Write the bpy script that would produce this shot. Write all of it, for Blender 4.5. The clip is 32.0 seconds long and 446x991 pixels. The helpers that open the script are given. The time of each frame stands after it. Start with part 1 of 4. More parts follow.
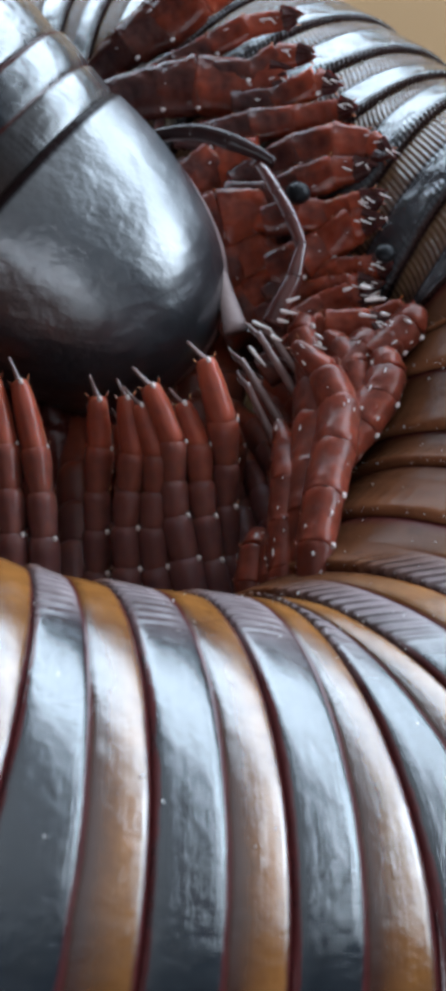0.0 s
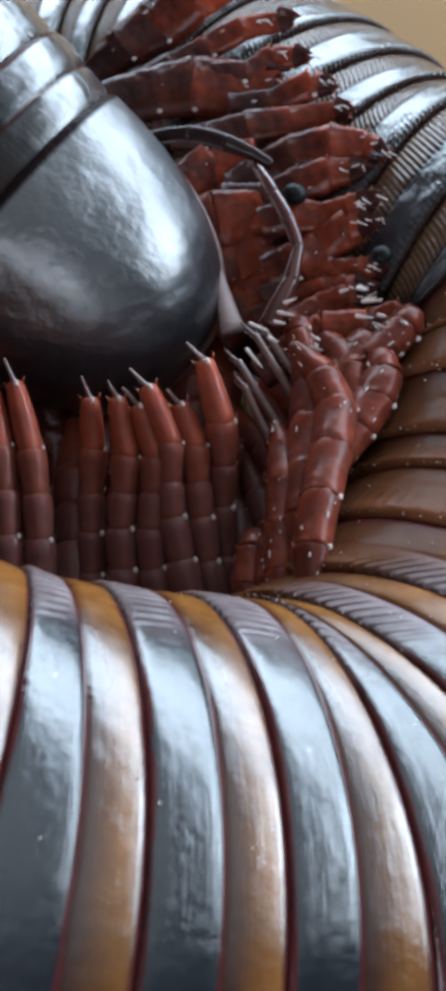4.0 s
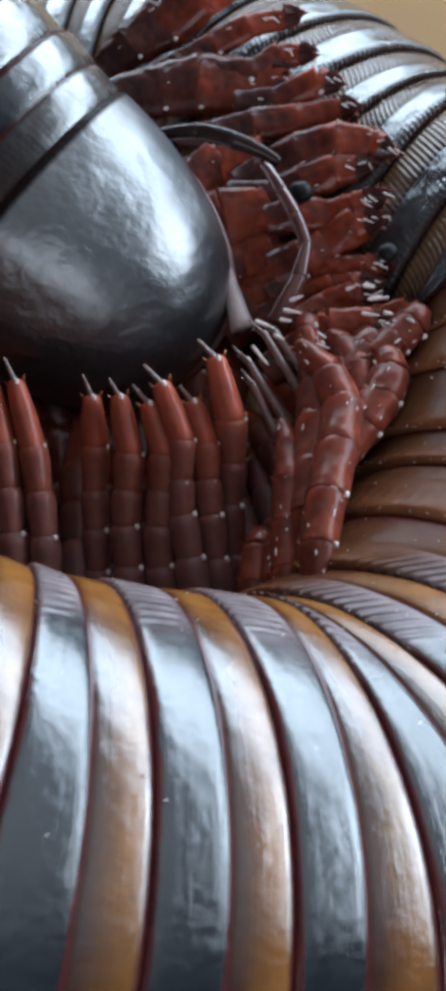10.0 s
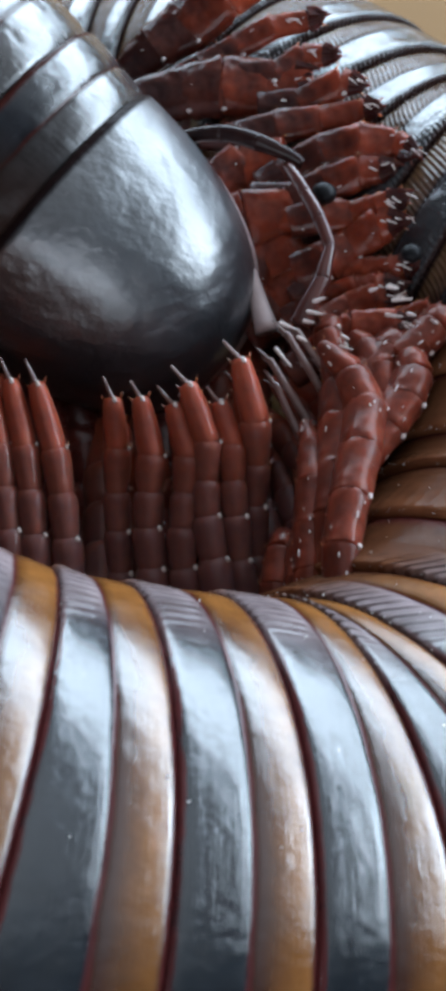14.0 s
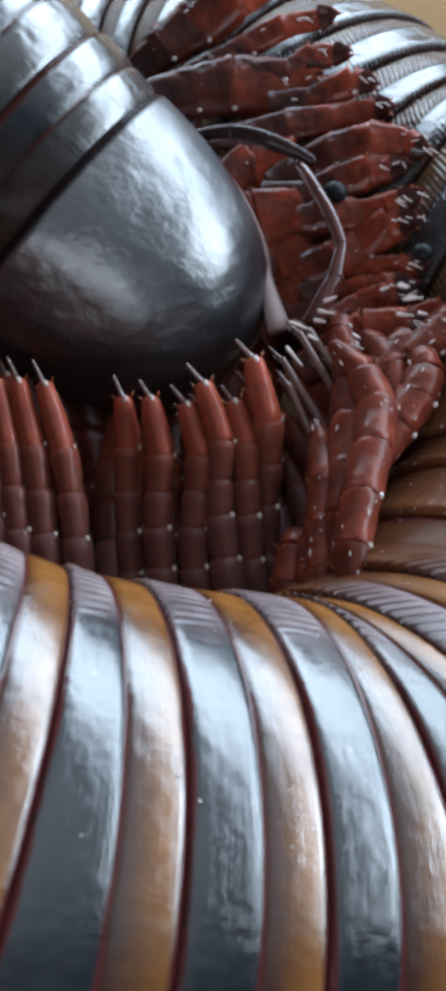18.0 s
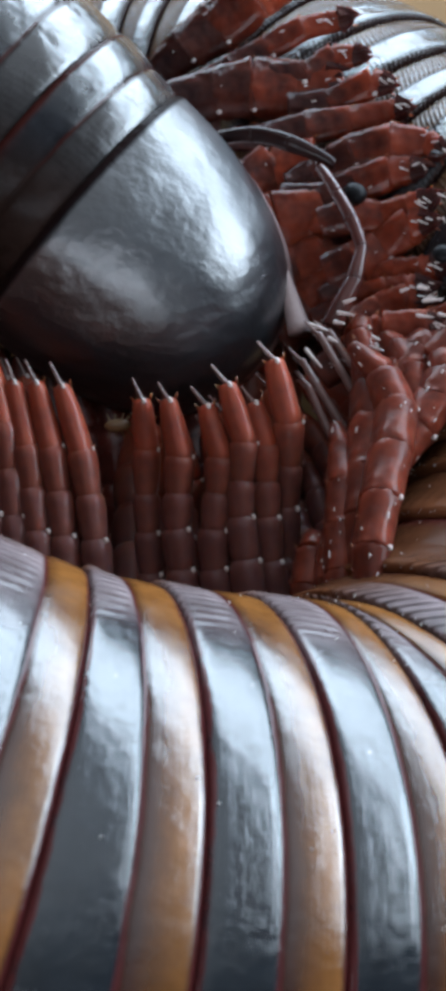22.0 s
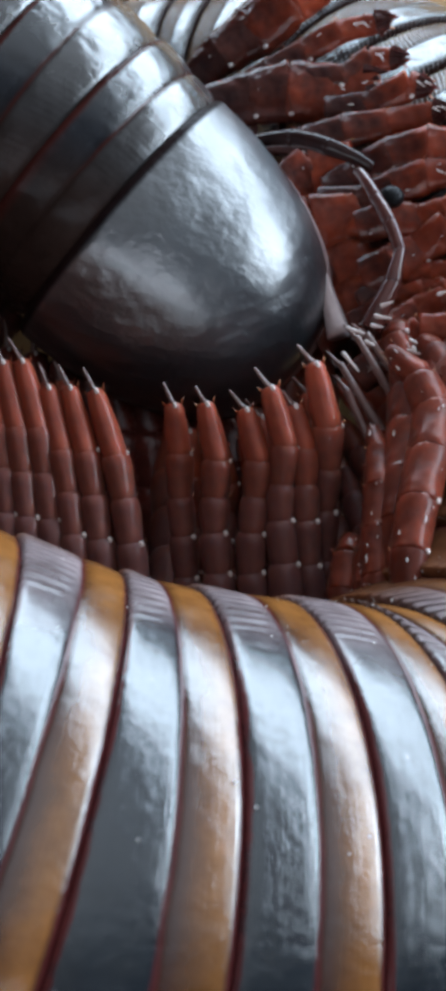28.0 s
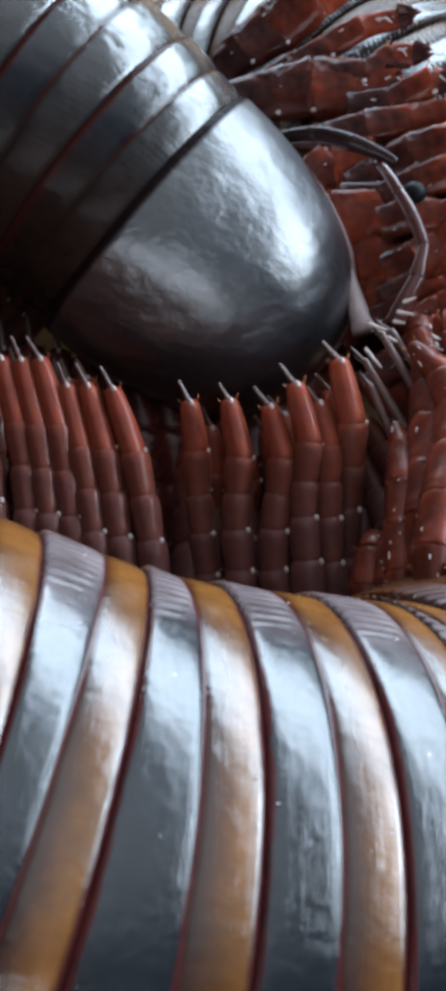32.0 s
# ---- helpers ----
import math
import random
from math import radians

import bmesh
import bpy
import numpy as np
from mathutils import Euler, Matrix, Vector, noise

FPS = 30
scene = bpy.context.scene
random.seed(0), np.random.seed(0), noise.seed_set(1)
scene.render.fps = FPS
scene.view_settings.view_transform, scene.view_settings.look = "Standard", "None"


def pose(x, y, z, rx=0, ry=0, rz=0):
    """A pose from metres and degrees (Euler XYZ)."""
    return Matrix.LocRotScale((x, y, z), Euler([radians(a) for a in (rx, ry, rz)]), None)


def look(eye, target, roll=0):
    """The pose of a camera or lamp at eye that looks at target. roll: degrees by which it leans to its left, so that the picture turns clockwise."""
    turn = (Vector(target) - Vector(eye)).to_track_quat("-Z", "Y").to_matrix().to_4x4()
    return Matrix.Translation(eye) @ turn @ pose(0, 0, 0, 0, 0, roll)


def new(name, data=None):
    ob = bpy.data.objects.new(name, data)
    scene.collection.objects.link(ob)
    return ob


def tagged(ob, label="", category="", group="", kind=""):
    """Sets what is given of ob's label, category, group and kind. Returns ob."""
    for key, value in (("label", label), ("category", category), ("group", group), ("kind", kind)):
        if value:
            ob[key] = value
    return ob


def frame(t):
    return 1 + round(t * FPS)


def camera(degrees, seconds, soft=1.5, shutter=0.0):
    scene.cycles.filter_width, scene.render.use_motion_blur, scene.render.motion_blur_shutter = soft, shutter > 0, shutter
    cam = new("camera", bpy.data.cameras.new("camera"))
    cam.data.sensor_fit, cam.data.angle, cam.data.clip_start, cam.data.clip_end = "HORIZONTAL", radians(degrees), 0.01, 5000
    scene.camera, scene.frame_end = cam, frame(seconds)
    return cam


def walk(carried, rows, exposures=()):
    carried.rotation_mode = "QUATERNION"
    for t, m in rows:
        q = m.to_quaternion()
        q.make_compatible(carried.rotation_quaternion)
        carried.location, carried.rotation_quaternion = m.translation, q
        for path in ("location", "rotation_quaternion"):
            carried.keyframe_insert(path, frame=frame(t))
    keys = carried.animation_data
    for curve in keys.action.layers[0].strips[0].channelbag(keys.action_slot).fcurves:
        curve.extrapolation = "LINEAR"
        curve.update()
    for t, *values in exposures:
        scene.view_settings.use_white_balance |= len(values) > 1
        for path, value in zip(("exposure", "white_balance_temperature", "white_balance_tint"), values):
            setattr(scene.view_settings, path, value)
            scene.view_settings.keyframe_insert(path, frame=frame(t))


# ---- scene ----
# A giant millipede coiled on a pale table top, seen from a hand's width away.
# All lengths below are in millimetres and scaled by MM.
MM = 0.001

# ---- camera: it stands still and pans slowly to its left ----
cam = camera(20, 32.0, soft=6.0)
cam.data.dof.use_dof, cam.data.dof.focus_distance, cam.data.dof.aperture_fstop = True, 0.033, 500
# the coil is laid out in its own axes; LEVEL turns them so that the table is level
LEVEL = Vector((0.2, -0.14, 1.0)).normalized().rotation_difference(Vector((0, 0, 1))).to_matrix().to_4x4()
EYE = LEVEL @ pose(0, 0, 0.036, 45, 0, 0)
PAN = [  # seconds, degrees to the left, degrees upwards
    (0.0, -2.576, -0.072), (0.5, -2.51, -0.008), (1.0, -2.619, -0.008), (1.5, -2.729, -0.008), (2.0, -2.751, -0.008), (2.5, -2.816, -0.029),
    (4.5, -2.642, -0.008), (5.0, -2.553, -0.05), (5.5, -2.553, -0.029), (6.0, -2.576, -0.05), (6.5, -2.27, 0.017), (7.0, -2.224, -0.029),
    (7.5, -2.225, -0.05), (8.0, -2.225, -0.072), (8.5, -2.334, -0.115), (9.0, -2.4, -0.116), (9.5, -2.379, -0.115), (10.0, -2.444, -0.115),
    (10.5, -2.267, -0.072), (11.0, -2.138, -0.095), (11.5, -1.961, -0.072), (12.0, -1.875, -0.073), (12.5, -1.566, -0.029), (13.0, -1.48, -0.029),
    (13.5, -1.434, -0.029), (15.5, -1.26, -0.072), (16.0, -1.042, -0.029), (16.5, -1.106, -0.05), (17.0, -0.779, -0.029), (17.5, -0.779, -0.072),
    (18.0, -0.91, -0.072), (18.5, -0.822, -0.073), (19.0, -0.822, -0.072), (19.5, -0.867, -0.072), (20.0, -0.822, -0.072), (20.5, -0.736, -0.072),
    (21.0, -0.472, -0.072), (21.5, -0.341, -0.05), (22.0, -0.035, 0.015), (22.5, 0.296, 0.06), (23.0, 0.252, 0.015), (23.5, 0.36, 0.015),
    (24.0, 0.491, 0.015), (24.5, 0.689, 0.037), (25.0, 0.843, 0.081), (25.5, 0.996, 0.06), (27.5, 1.414, 0.126), (28.0, 1.634, 0.191),
    (28.5, 1.674, 0.146), (29.0, 1.894, 0.146), (29.5, 2.155, 0.103), (30.0, 2.332, 0.147), (30.5, 2.375, 0.08), (31.0, 2.551, 0.126),
    (31.5, 2.726, 0.168), (32.0, 2.639, 0.037),
]
walk(cam, [(t, EYE @ pose(0, 0, 0, up, left, 0)) for t, left, up in PAN])

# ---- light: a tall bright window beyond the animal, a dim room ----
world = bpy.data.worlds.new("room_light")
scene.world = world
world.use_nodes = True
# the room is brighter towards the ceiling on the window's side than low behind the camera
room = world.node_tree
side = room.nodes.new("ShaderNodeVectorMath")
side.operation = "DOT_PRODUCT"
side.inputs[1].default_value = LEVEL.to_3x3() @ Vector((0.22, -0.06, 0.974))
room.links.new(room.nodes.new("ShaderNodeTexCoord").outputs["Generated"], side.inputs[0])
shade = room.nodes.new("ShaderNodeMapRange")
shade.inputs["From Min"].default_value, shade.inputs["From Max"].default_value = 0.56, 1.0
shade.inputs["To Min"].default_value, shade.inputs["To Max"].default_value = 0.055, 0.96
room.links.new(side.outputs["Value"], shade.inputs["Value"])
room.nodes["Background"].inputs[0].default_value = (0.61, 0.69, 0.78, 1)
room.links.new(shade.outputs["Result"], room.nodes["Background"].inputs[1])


def area_lamp(name, eye, target, w, h, watts, colour):
    data = bpy.data.lights.new(name, "AREA")
    data.shape, data.size, data.size_y, data.energy, data.color = "RECTANGLE", w, h, watts, colour
    lamp = new(name, data)
    lamp.matrix_world = LEVEL @ look(eye, target)
    return lamp


SUBJECT = (0, 0.03, 0.01)
area_lamp("window_light", (0.216, 0.437, 0.316), SUBJECT, 2.0, 0.31, 15.9, (0.67, 0.83, 1.0))
# a low fill lamp added on the same side, for the head's nose and the legs
area_lamp("low_side_fill_light", (0.582, 0.012, 0.165), SUBJECT, 0.40, 0.26, 2.0, (0.72, 0.86, 1.0))
# the weaker light of a second window behind the camera, widened to fill in the legs
area_lamp("back_window_light", (-0.12, -0.345, 0.085), SUBJECT, 0.56, 0.14, 1.1, (0.76, 0.86, 1.0))


# ---- materials ----
class Nodes:
    """Short hand for a node material."""

    def __init__(self, name):
        self.mat = bpy.data.materials.new(name)
        self.mat.use_nodes = True
        self.tree = self.mat.node_tree
        self.bsdf = self.tree.nodes["Principled BSDF"]

    def add(self, kind, **values):
        node = self.tree.nodes.new(kind)
        for key, value in values.items():
            if key == "op":
                node.operation = value
            elif key == "blend":
                node.data_type, node.blend_type = "RGBA", value
            else:
                node.inputs[int(key[1:])].default_value = value
        return node

    def link(self, a, b):
        self.tree.links.new(a, b)

    def math(self, op, a, b=0.0, c=0.0):
        node = self.add("ShaderNodeMath", op=op)
        for i, v in enumerate((a, b, c)):
            if isinstance(v, (int, float)):
                node.inputs[i].default_value = v
            else:
                self.link(v, node.inputs[i])
        return node.outputs[0]

    def ramp(self, source, stops):
        node = self.add("ShaderNodeValToRGB")
        el = node.color_ramp.elements
        while len(el) < len(stops):
            el.new(0.5)
        for e, (p, col) in zip(el, stops):
            e.position, e.color = p, (*col, 1) if len(col) == 3 else col
        self.link(source, node.inputs[0])
        return node.outputs[0]

    def mix(self, fac, a, b, blend="MIX"):
        node = self.add("ShaderNodeMix", blend=blend)
        for i, v in ((0, fac), (6, a), (7, b)):
            if isinstance(v, (int, float)):
                node.inputs[i].default_value = v
            elif isinstance(v, tuple):
                node.inputs[i].default_value = (*v, 1)
            else:
                self.link(v, node.inputs[i])
        return node.outputs[2]

    def noise(self, vector, scale, detail=3.0, rough=0.55):
        node = self.add("ShaderNodeTexNoise")
        node.inputs["Scale"].default_value, node.inputs["Detail"].default_value = scale, detail
        node.inputs["Roughness"].default_value = rough
        if vector is not None:
            self.link(vector, node.inputs["Vector"])
        return node.outputs[0]

    def coords(self, which="Object"):
        return self.add("ShaderNodeTexCoord").outputs[which]

    def scaled(self, vector, x, y, z):
        node = self.add("ShaderNodeMapping")
        node.inputs["Scale"].default_value = (x, y, z)
        self.link(vector, node.inputs[0])
        return node.outputs[0]

    def bump(self, height, strength, distance, after=None):
        node = self.add("ShaderNodeBump")
        node.inputs["Strength"].default_value, node.inputs["Distance"].default_value = strength, distance
        self.link(height, node.inputs["Height"])
        if after is not None:
            self.link(after, node.inputs["Normal"])
        return node.outputs[0]

    def set(self, **values):
        for key, value in values.items():
            socket = self.bsdf.inputs[key.replace("_", " ")]
            if isinstance(value, (int, float)):
                socket.default_value = value
            elif isinstance(value, tuple):
                socket.default_value = value if "Radius" in key else (*value, 1)
            else:
                self.link(value, socket)
        return self.mat


def ring_material(name, dark, band, band_pale, rim, flank, lilac, ribs=0.3, line=0.015, rough0=0.17, lines=150, stripes=0.0, wear=0.3, banded=False, shine=0.62):
    """Cuticle of one body ring. U runs along the ring, V round it from the belly line."""
    n = Nodes(name)
    uv = n.coords("UV")
    sep = n.add("ShaderNodeSeparateXYZ")
    n.link(uv, sep.inputs[0])
    u, v = sep.outputs[0], sep.outputs[1]
    ob = n.coords("Object")
    wobble = n.math("MULTIPLY_ADD", n.noise(ob, 900, 3), 0.05, -0.025)
    uu = n.math("ADD", u, wobble)
    amber = n.mix(n.ramp(n.noise(ob, 330, 3), [(0.36, (0, 0, 0)), (0.62, (1, 1, 1))]), tuple(c * 0.62 for c in band_pale), band_pale)
    ground = n.ramp(uu, [(0.0, rim), (line, dark), (0.46, dark), (0.50, rim), (0.53, band), (0.915, band), (0.935, rim), (1.0, rim)])
    glow = n.ramp(uu, [(0.57, (0, 0, 0)), (0.80, (1, 1, 1)), (0.89, (1, 1, 1)), (0.93, (0, 0, 0))])
    bands = n.mix(glow, ground, amber)
    side = n.math("MULTIPLY", n.math("ABSOLUTE", n.math("SUBTRACT", v, 0.5)), 2.0)
    if banded:
        col = bands
    else:
        belly = n.ramp(n.math("ADD", side, n.math("MULTIPLY_ADD", n.noise(ob, 500, 2), 0.16, -0.08)), [(0.36, (0, 0, 0)), (0.47, (1, 1, 1))])
        deep = n.ramp(side, [(0.50, (0, 0, 0)), (0.60, (1, 1, 1))])
        brown = n.ramp(uu, [(0.0, lilac), (0.04, lilac), (0.46, lilac), (0.50, rim), (0.54, tuple(c * 0.6 for c in band_pale)), (0.62, band_pale), (0.88, band_pale), (0.935, rim)])
        col = n.mix(belly, bands, brown)
        # towards the legs the two halves of a ring are the same plain brown, paler along the free edge
        col = n.mix(deep, col, n.ramp(uu, [(0.0, flank), (0.05, tuple(c * 0.8 for c in flank)), (0.2, tuple(c * 0.6 for c in flank)), (0.8, tuple(c * 0.45 for c in flank)), (0.93, rim)]))
    spots = n.ramp(n.noise(ob, 1700, 4), [(0.32, (0.55, 0.5, 0.48)), (0.6, (1, 1, 1))])
    col = n.mix(0.55, col, spots, "MULTIPLY")
    # fine lengthwise striae, strongest on the flanks, and hair-fine scratches across
    striae = n.math("SINE", n.math("MULTIPLY", v, 2 * math.pi * lines))
    if banded:
        weight = n.ramp(side, [(0.3, (0.6, 0.6, 0.6)), (0.5, (1, 1, 1))])
        front_half = n.ramp(u, [(0.0, (0.5, 0.5, 0.5)), (0.15, (0.08, 0.08, 0.08)), (0.44, (0.08, 0.08, 0.08)), (0.52, (1, 1, 1))])
    else:
        weight = n.ramp(side, [(0.40, (0, 0, 0)), (0.45, (1, 1, 1)), (0.54, (1, 1, 1)), (0.62, (0.05, 0.05, 0.05))])
        front_half = n.ramp(u, [(0.2, (1, 1, 1)), (0.34, (0.5, 0.5, 0.5)), (0.45, (0.0, 0.0, 0.0))])
    flankline = n.math("MULTIPLY", n.math("MULTIPLY", striae, weight), front_half)
    hair = n.math("ADD", n.math("MULTIPLY", n.noise(n.scaled(uv, 70, 6, 1), 1.0, 3, 0.6), 1.4), n.math("MULTIPLY", n.noise(n.scaled(uv, 4, 160, 1), 1.0, 3, 0.6), 0.12))
    grain = n.noise(ob, 3200, 3, 0.6)
    b1 = n.bump(flankline, ribs, 0.00011)
    b2 = n.bump(hair, 0.2, 0.00005, b1)
    b3 = n.bump(grain, 0.36, 0.00006, n.bump(n.noise(ob, 420, 3, 0.6), wear, 0.0002, b2))
    rough = n.math("MULTIPLY_ADD", n.noise(ob, 1200, 3), 0.18, rough0 - 0.03)
    gloss = n.ramp(uu, [(0.0, (0.2, 0.2, 0.2)), (line, (shine,) * 3), (0.44, (shine,) * 3), (0.48, (shine * 0.3,) * 3), (0.51, (shine * 0.35,) * 3), (0.56, (shine,) * 3), (0.91, (shine,) * 3), (0.94, (0.03, 0.03, 0.03))])
    if banded:
        gloss = n.math("MULTIPLY", gloss, n.ramp(uu, [(0.0, (0.3, 0.3, 0.3)), (0.12, (1, 1, 1)), (0.44, (1, 1, 1)), (0.52, (0.4, 0.4, 0.4))]))
    else:
        gloss = n.math("MULTIPLY", gloss, n.math("MULTIPLY_ADD", n.ramp(side, [(0.34, (0, 0, 0)), (0.48, (1, 1, 1))]), -0.95, 1.0))
    if stripes:
        # brown grooves run along the hind half
        groove = n.ramp(striae, [(0.45, (0, 0, 0)), (0.7, (stripes, stripes, stripes))])
        groove = n.math("MULTIPLY", groove, n.ramp(uu, [(0.5, (0, 0, 0)), (0.56, (1, 1, 1)), (0.86, (1, 1, 1)), (0.9, (0, 0, 0))]))
        col = n.mix(groove, col, (0.12, 0.055, 0.034))
        gloss = n.math("MULTIPLY", gloss, n.math("MULTIPLY_ADD", groove, -0.9, 1.0))
    return n.set(Base_Color=col, Roughness=rough, Normal=b3, IOR=1.85, Specular_IOR_Level=gloss, Coat_Weight=gloss, Coat_Roughness=rough0, Coat_IOR=1.6)


RING = ring_material("banded_cuticle", (0.013, 0.017, 0.022), (0.05, 0.017, 0.010), (0.27, 0.107, 0.028), (0.085, 0.018, 0.018), (0.21, 0.078, 0.036), (0.30, 0.235, 0.24), 0.9, rough0=0.125, lines=120, wear=0.36, shine=0.53)
FAR = ring_material("far_cuticle", (0.030, 0.028, 0.031), (0.07, 0.036, 0.022), (0.15, 0.08, 0.038), (0.03, 0.014, 0.012), (0.13, 0.055, 0.038), (0.05, 0.030, 0.028), 0.35, 0.015, 0.16, 200, 0.85, 1.6, True, 0.5)
FRONT = ring_material("front_cuticle", (0.040, 0.037, 0.037), (0.024, 0.024, 0.027), (0.022, 0.023, 0.027), (0.045, 0.012, 0.010), (0.05, 0.03, 0.025), (0.04, 0.037, 0.037), 0.05, 0.015, 0.2, wear=1.1, shine=0.62)


def collum_material():
    n = Nodes("collum_cuticle")
    ob, uv = n.coords("Object"), n.coords("UV")
    sep = n.add("ShaderNodeSeparateXYZ")
    n.link(uv, sep.inputs[0])
    gloss = n.ramp(sep.outputs[0], [(0.006, (0.02, 0.02, 0.02)), (0.016, (0.8, 0.8, 0.8))])
    col = n.ramp(sep.outputs[0], [(0.0, (0.012, 0.006, 0.006)), (0.014, (0.022, 0.022, 0.027)), (0.12, (0.021, 0.025, 0.033)), (0.86, (0.022, 0.025, 0.032)),
                                  (0.93, (0.09, 0.055, 0.05)), (0.985, (0.18, 0.12, 0.115)), (1.0, (0.10, 0.03, 0.02))])
    col = n.mix(0.5, col, n.ramp(n.noise(ob, 900, 4), [(0.35, (0.6, 0.58, 0.58)), (0.62, (1.2, 1.15, 1.1))]), "MULTIPLY")
    b1 = n.bump(n.noise(n.scaled(ob, 1.0, 1.5, 1.0), 620, 4, 0.6), 0.5, 0.00028, n.bump(n.noise(n.scaled(ob, 1.0, 1.0, 1.6), 230, 4, 0.5), 0.75, 0.00065))
    b2 = n.bump(n.noise(ob, 1900, 3), 0.12, 0.00005, b1)
    return n.set(Base_Color=col, Roughness=n.math("MULTIPLY_ADD", n.noise(ob, 700, 4), 0.28, 0.28), Normal=b2, IOR=1.85, Specular_IOR_Level=gloss, Coat_Weight=gloss, Coat_Roughness=0.24, Coat_IOR=1.6)


def leg_material(name, base, deep, rough=0.36, vary=0.2, coat=0.2, lumps=0.5, glow=0.0, size=800, deep_relief=0.0002, root_tint=None, sheen=0.5, patch=0.2):
    n = Nodes(name)
    ob = n.coords("Object")
    info = n.add("ShaderNodeObjectInfo").outputs["Random"]
    col = n.mix(n.ramp(n.noise(ob, 1500, 4), [(0.3, (0, 0, 0)), (0.7, (1, 1, 1))]), deep, base)
    col = n.mix(n.math("MULTIPLY", info, vary), col, deep)
    if root_tint:
        # a tint along the leg, darker and more purple from the foot to the root; U runs along the leg
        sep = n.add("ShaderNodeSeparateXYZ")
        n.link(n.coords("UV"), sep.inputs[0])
        col = n.mix(1.0, col, n.ramp(n.math("ADD", sep.outputs[0], n.math("MULTIPLY_ADD", n.noise(ob, 700, 3), patch, -0.5 * patch)), root_tint), "MULTIPLY")
    bump = n.bump(n.noise(ob, 2500, 3), 0.25, 0.00006, n.bump(n.noise(ob, size, 2), lumps, deep_relief))
    return n.set(Base_Color=col, Roughness=n.math("MULTIPLY_ADD", n.noise(ob, 1800, 2), 0.2, rough - 0.1), Normal=bump,
                 IOR=1.42, Specular_IOR_Level=sheen, Coat_Weight=coat, Coat_Roughness=0.1, Subsurface_Weight=glow, Subsurface_Scale=0.0006, Subsurface_Radius=(1.0, 0.25, 0.12))


LEG = leg_material("leg_chitin", (0.40, 0.080, 0.042), (0.23, 0.053, 0.035), 0.40, 0.3, 0.28, glow=0.35, root_tint=[(0.1, (0.55, 1.05, 1.65)), (0.36, (0.58, 1.02, 1.5)), (0.56, (0.72, 1.0, 1.2)), (0.72, (1.05, 1.05, 1.0))], sheen=0.15)
# the shade among the far legs' roots is put into their colour
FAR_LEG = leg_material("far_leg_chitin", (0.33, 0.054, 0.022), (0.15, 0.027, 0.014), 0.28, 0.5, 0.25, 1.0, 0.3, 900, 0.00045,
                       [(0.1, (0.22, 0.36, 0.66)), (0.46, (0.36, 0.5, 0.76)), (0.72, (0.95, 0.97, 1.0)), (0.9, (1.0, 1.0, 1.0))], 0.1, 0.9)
TURN_LEG = leg_material("turn_leg_chitin", (0.29, 0.058, 0.031), (0.09, 0.022, 0.015), 0.32, 0.5, 0.2, 1.0, 0.25, 700, 0.0003, sheen=0.12)
# leg colour darkened to pass for deep shade
SHADED_LEG = leg_material("shaded_leg_chitin", (0.19, 0.038, 0.028), (0.07, 0.019, 0.016), 0.26, 0.3, 0.3, 0.8, 0.0, 1000, 0.0002)
# pale colour of the glints painted on joints, feet and claws
PALE_GLINT = leg_material("pale_glint_chitin", (0.80, 0.70, 0.66), (0.6, 0.48, 0.44), 0.14)
TARSUS = leg_material("tarsus_chitin", (0.25, 0.15, 0.135), (0.14, 0.07, 0.06), 0.16, 0.2, 1.0)
ANTENNA = leg_material("antenna_chitin", (0.035, 0.013, 0.011), (0.018, 0.008, 0.008), 0.24, 0.2, 0.05, sheen=0.25)
AMBER = leg_material("antenna_base_chitin", (0.12, 0.032, 0.024), (0.06, 0.017, 0.014), 0.2, 0.2, 0.7, sheen=0.3)


def table_material():
    n = Nodes("pale_table")
    ob = n.coords("Object")
    col = n.mix(n.noise(ob, 60, 4), (0.27, 0.155, 0.068), (0.31, 0.18, 0.082))
    return n.set(Base_Color=col, Roughness=0.7, Specular_IOR_Level=0.08, Normal=n.bump(n.noise(ob, 1500, 3), 0.2, 0.0001))


PALE = leg_material("pale_rim_chitin", (0.62, 0.48, 0.46), (0.45, 0.33, 0.32), 0.4)
TABLE = table_material()


# ---- building helpers ----
def mesh_from(name, verts, faces, material, uvs=None, smooth=True, second=None, split=0):
    """A mesh; the faces from number split on take the second material."""
    me = bpy.data.meshes.new(name)
    me.from_pydata(verts, [], faces)
    me.materials.append(material)
    if second is not None:
        me.materials.append(second)
        me.polygons.foreach_set("material_index", [int(i >= split) for i in range(len(me.polygons))])
    me.polygons.foreach_set("use_smooth", [smooth] * len(me.polygons))
    if uvs is not None:
        layer = me.uv_layers.new(name="uv")
        layer.data.foreach_set("uv", np.asarray(uvs, dtype=np.float32).ravel())
    me.update()
    return me


def part(name, me, parent, label="", m=None):
    ob = new(name, me)
    ob.parent = parent
    if m is not None:
        ob.matrix_basis = m
    return tagged(ob, label) if label else ob


def loft(points, close_start=True, close_end=True):
    """Faces of a grid of rings: points[row][column]."""
    rows, cols = len(points), len(points[0])
    verts = [p for row in points for p in row]
    faces = [(r * cols + c, r * cols + (c + 1) % cols, (r + 1) * cols + (c + 1) % cols, (r + 1) * cols + c)
             for r in range(rows - 1) for c in range(cols)]
    if close_start:
        faces.append(tuple(range(cols - 1, -1, -1)))
    if close_end:
        faces.append(tuple((rows - 1) * cols + c for c in range(cols)))
    return verts, faces


# ---- the table ----
TABLE_Z = (LEVEL @ Vector((0.0033, 0.0147, 0.0011))).z

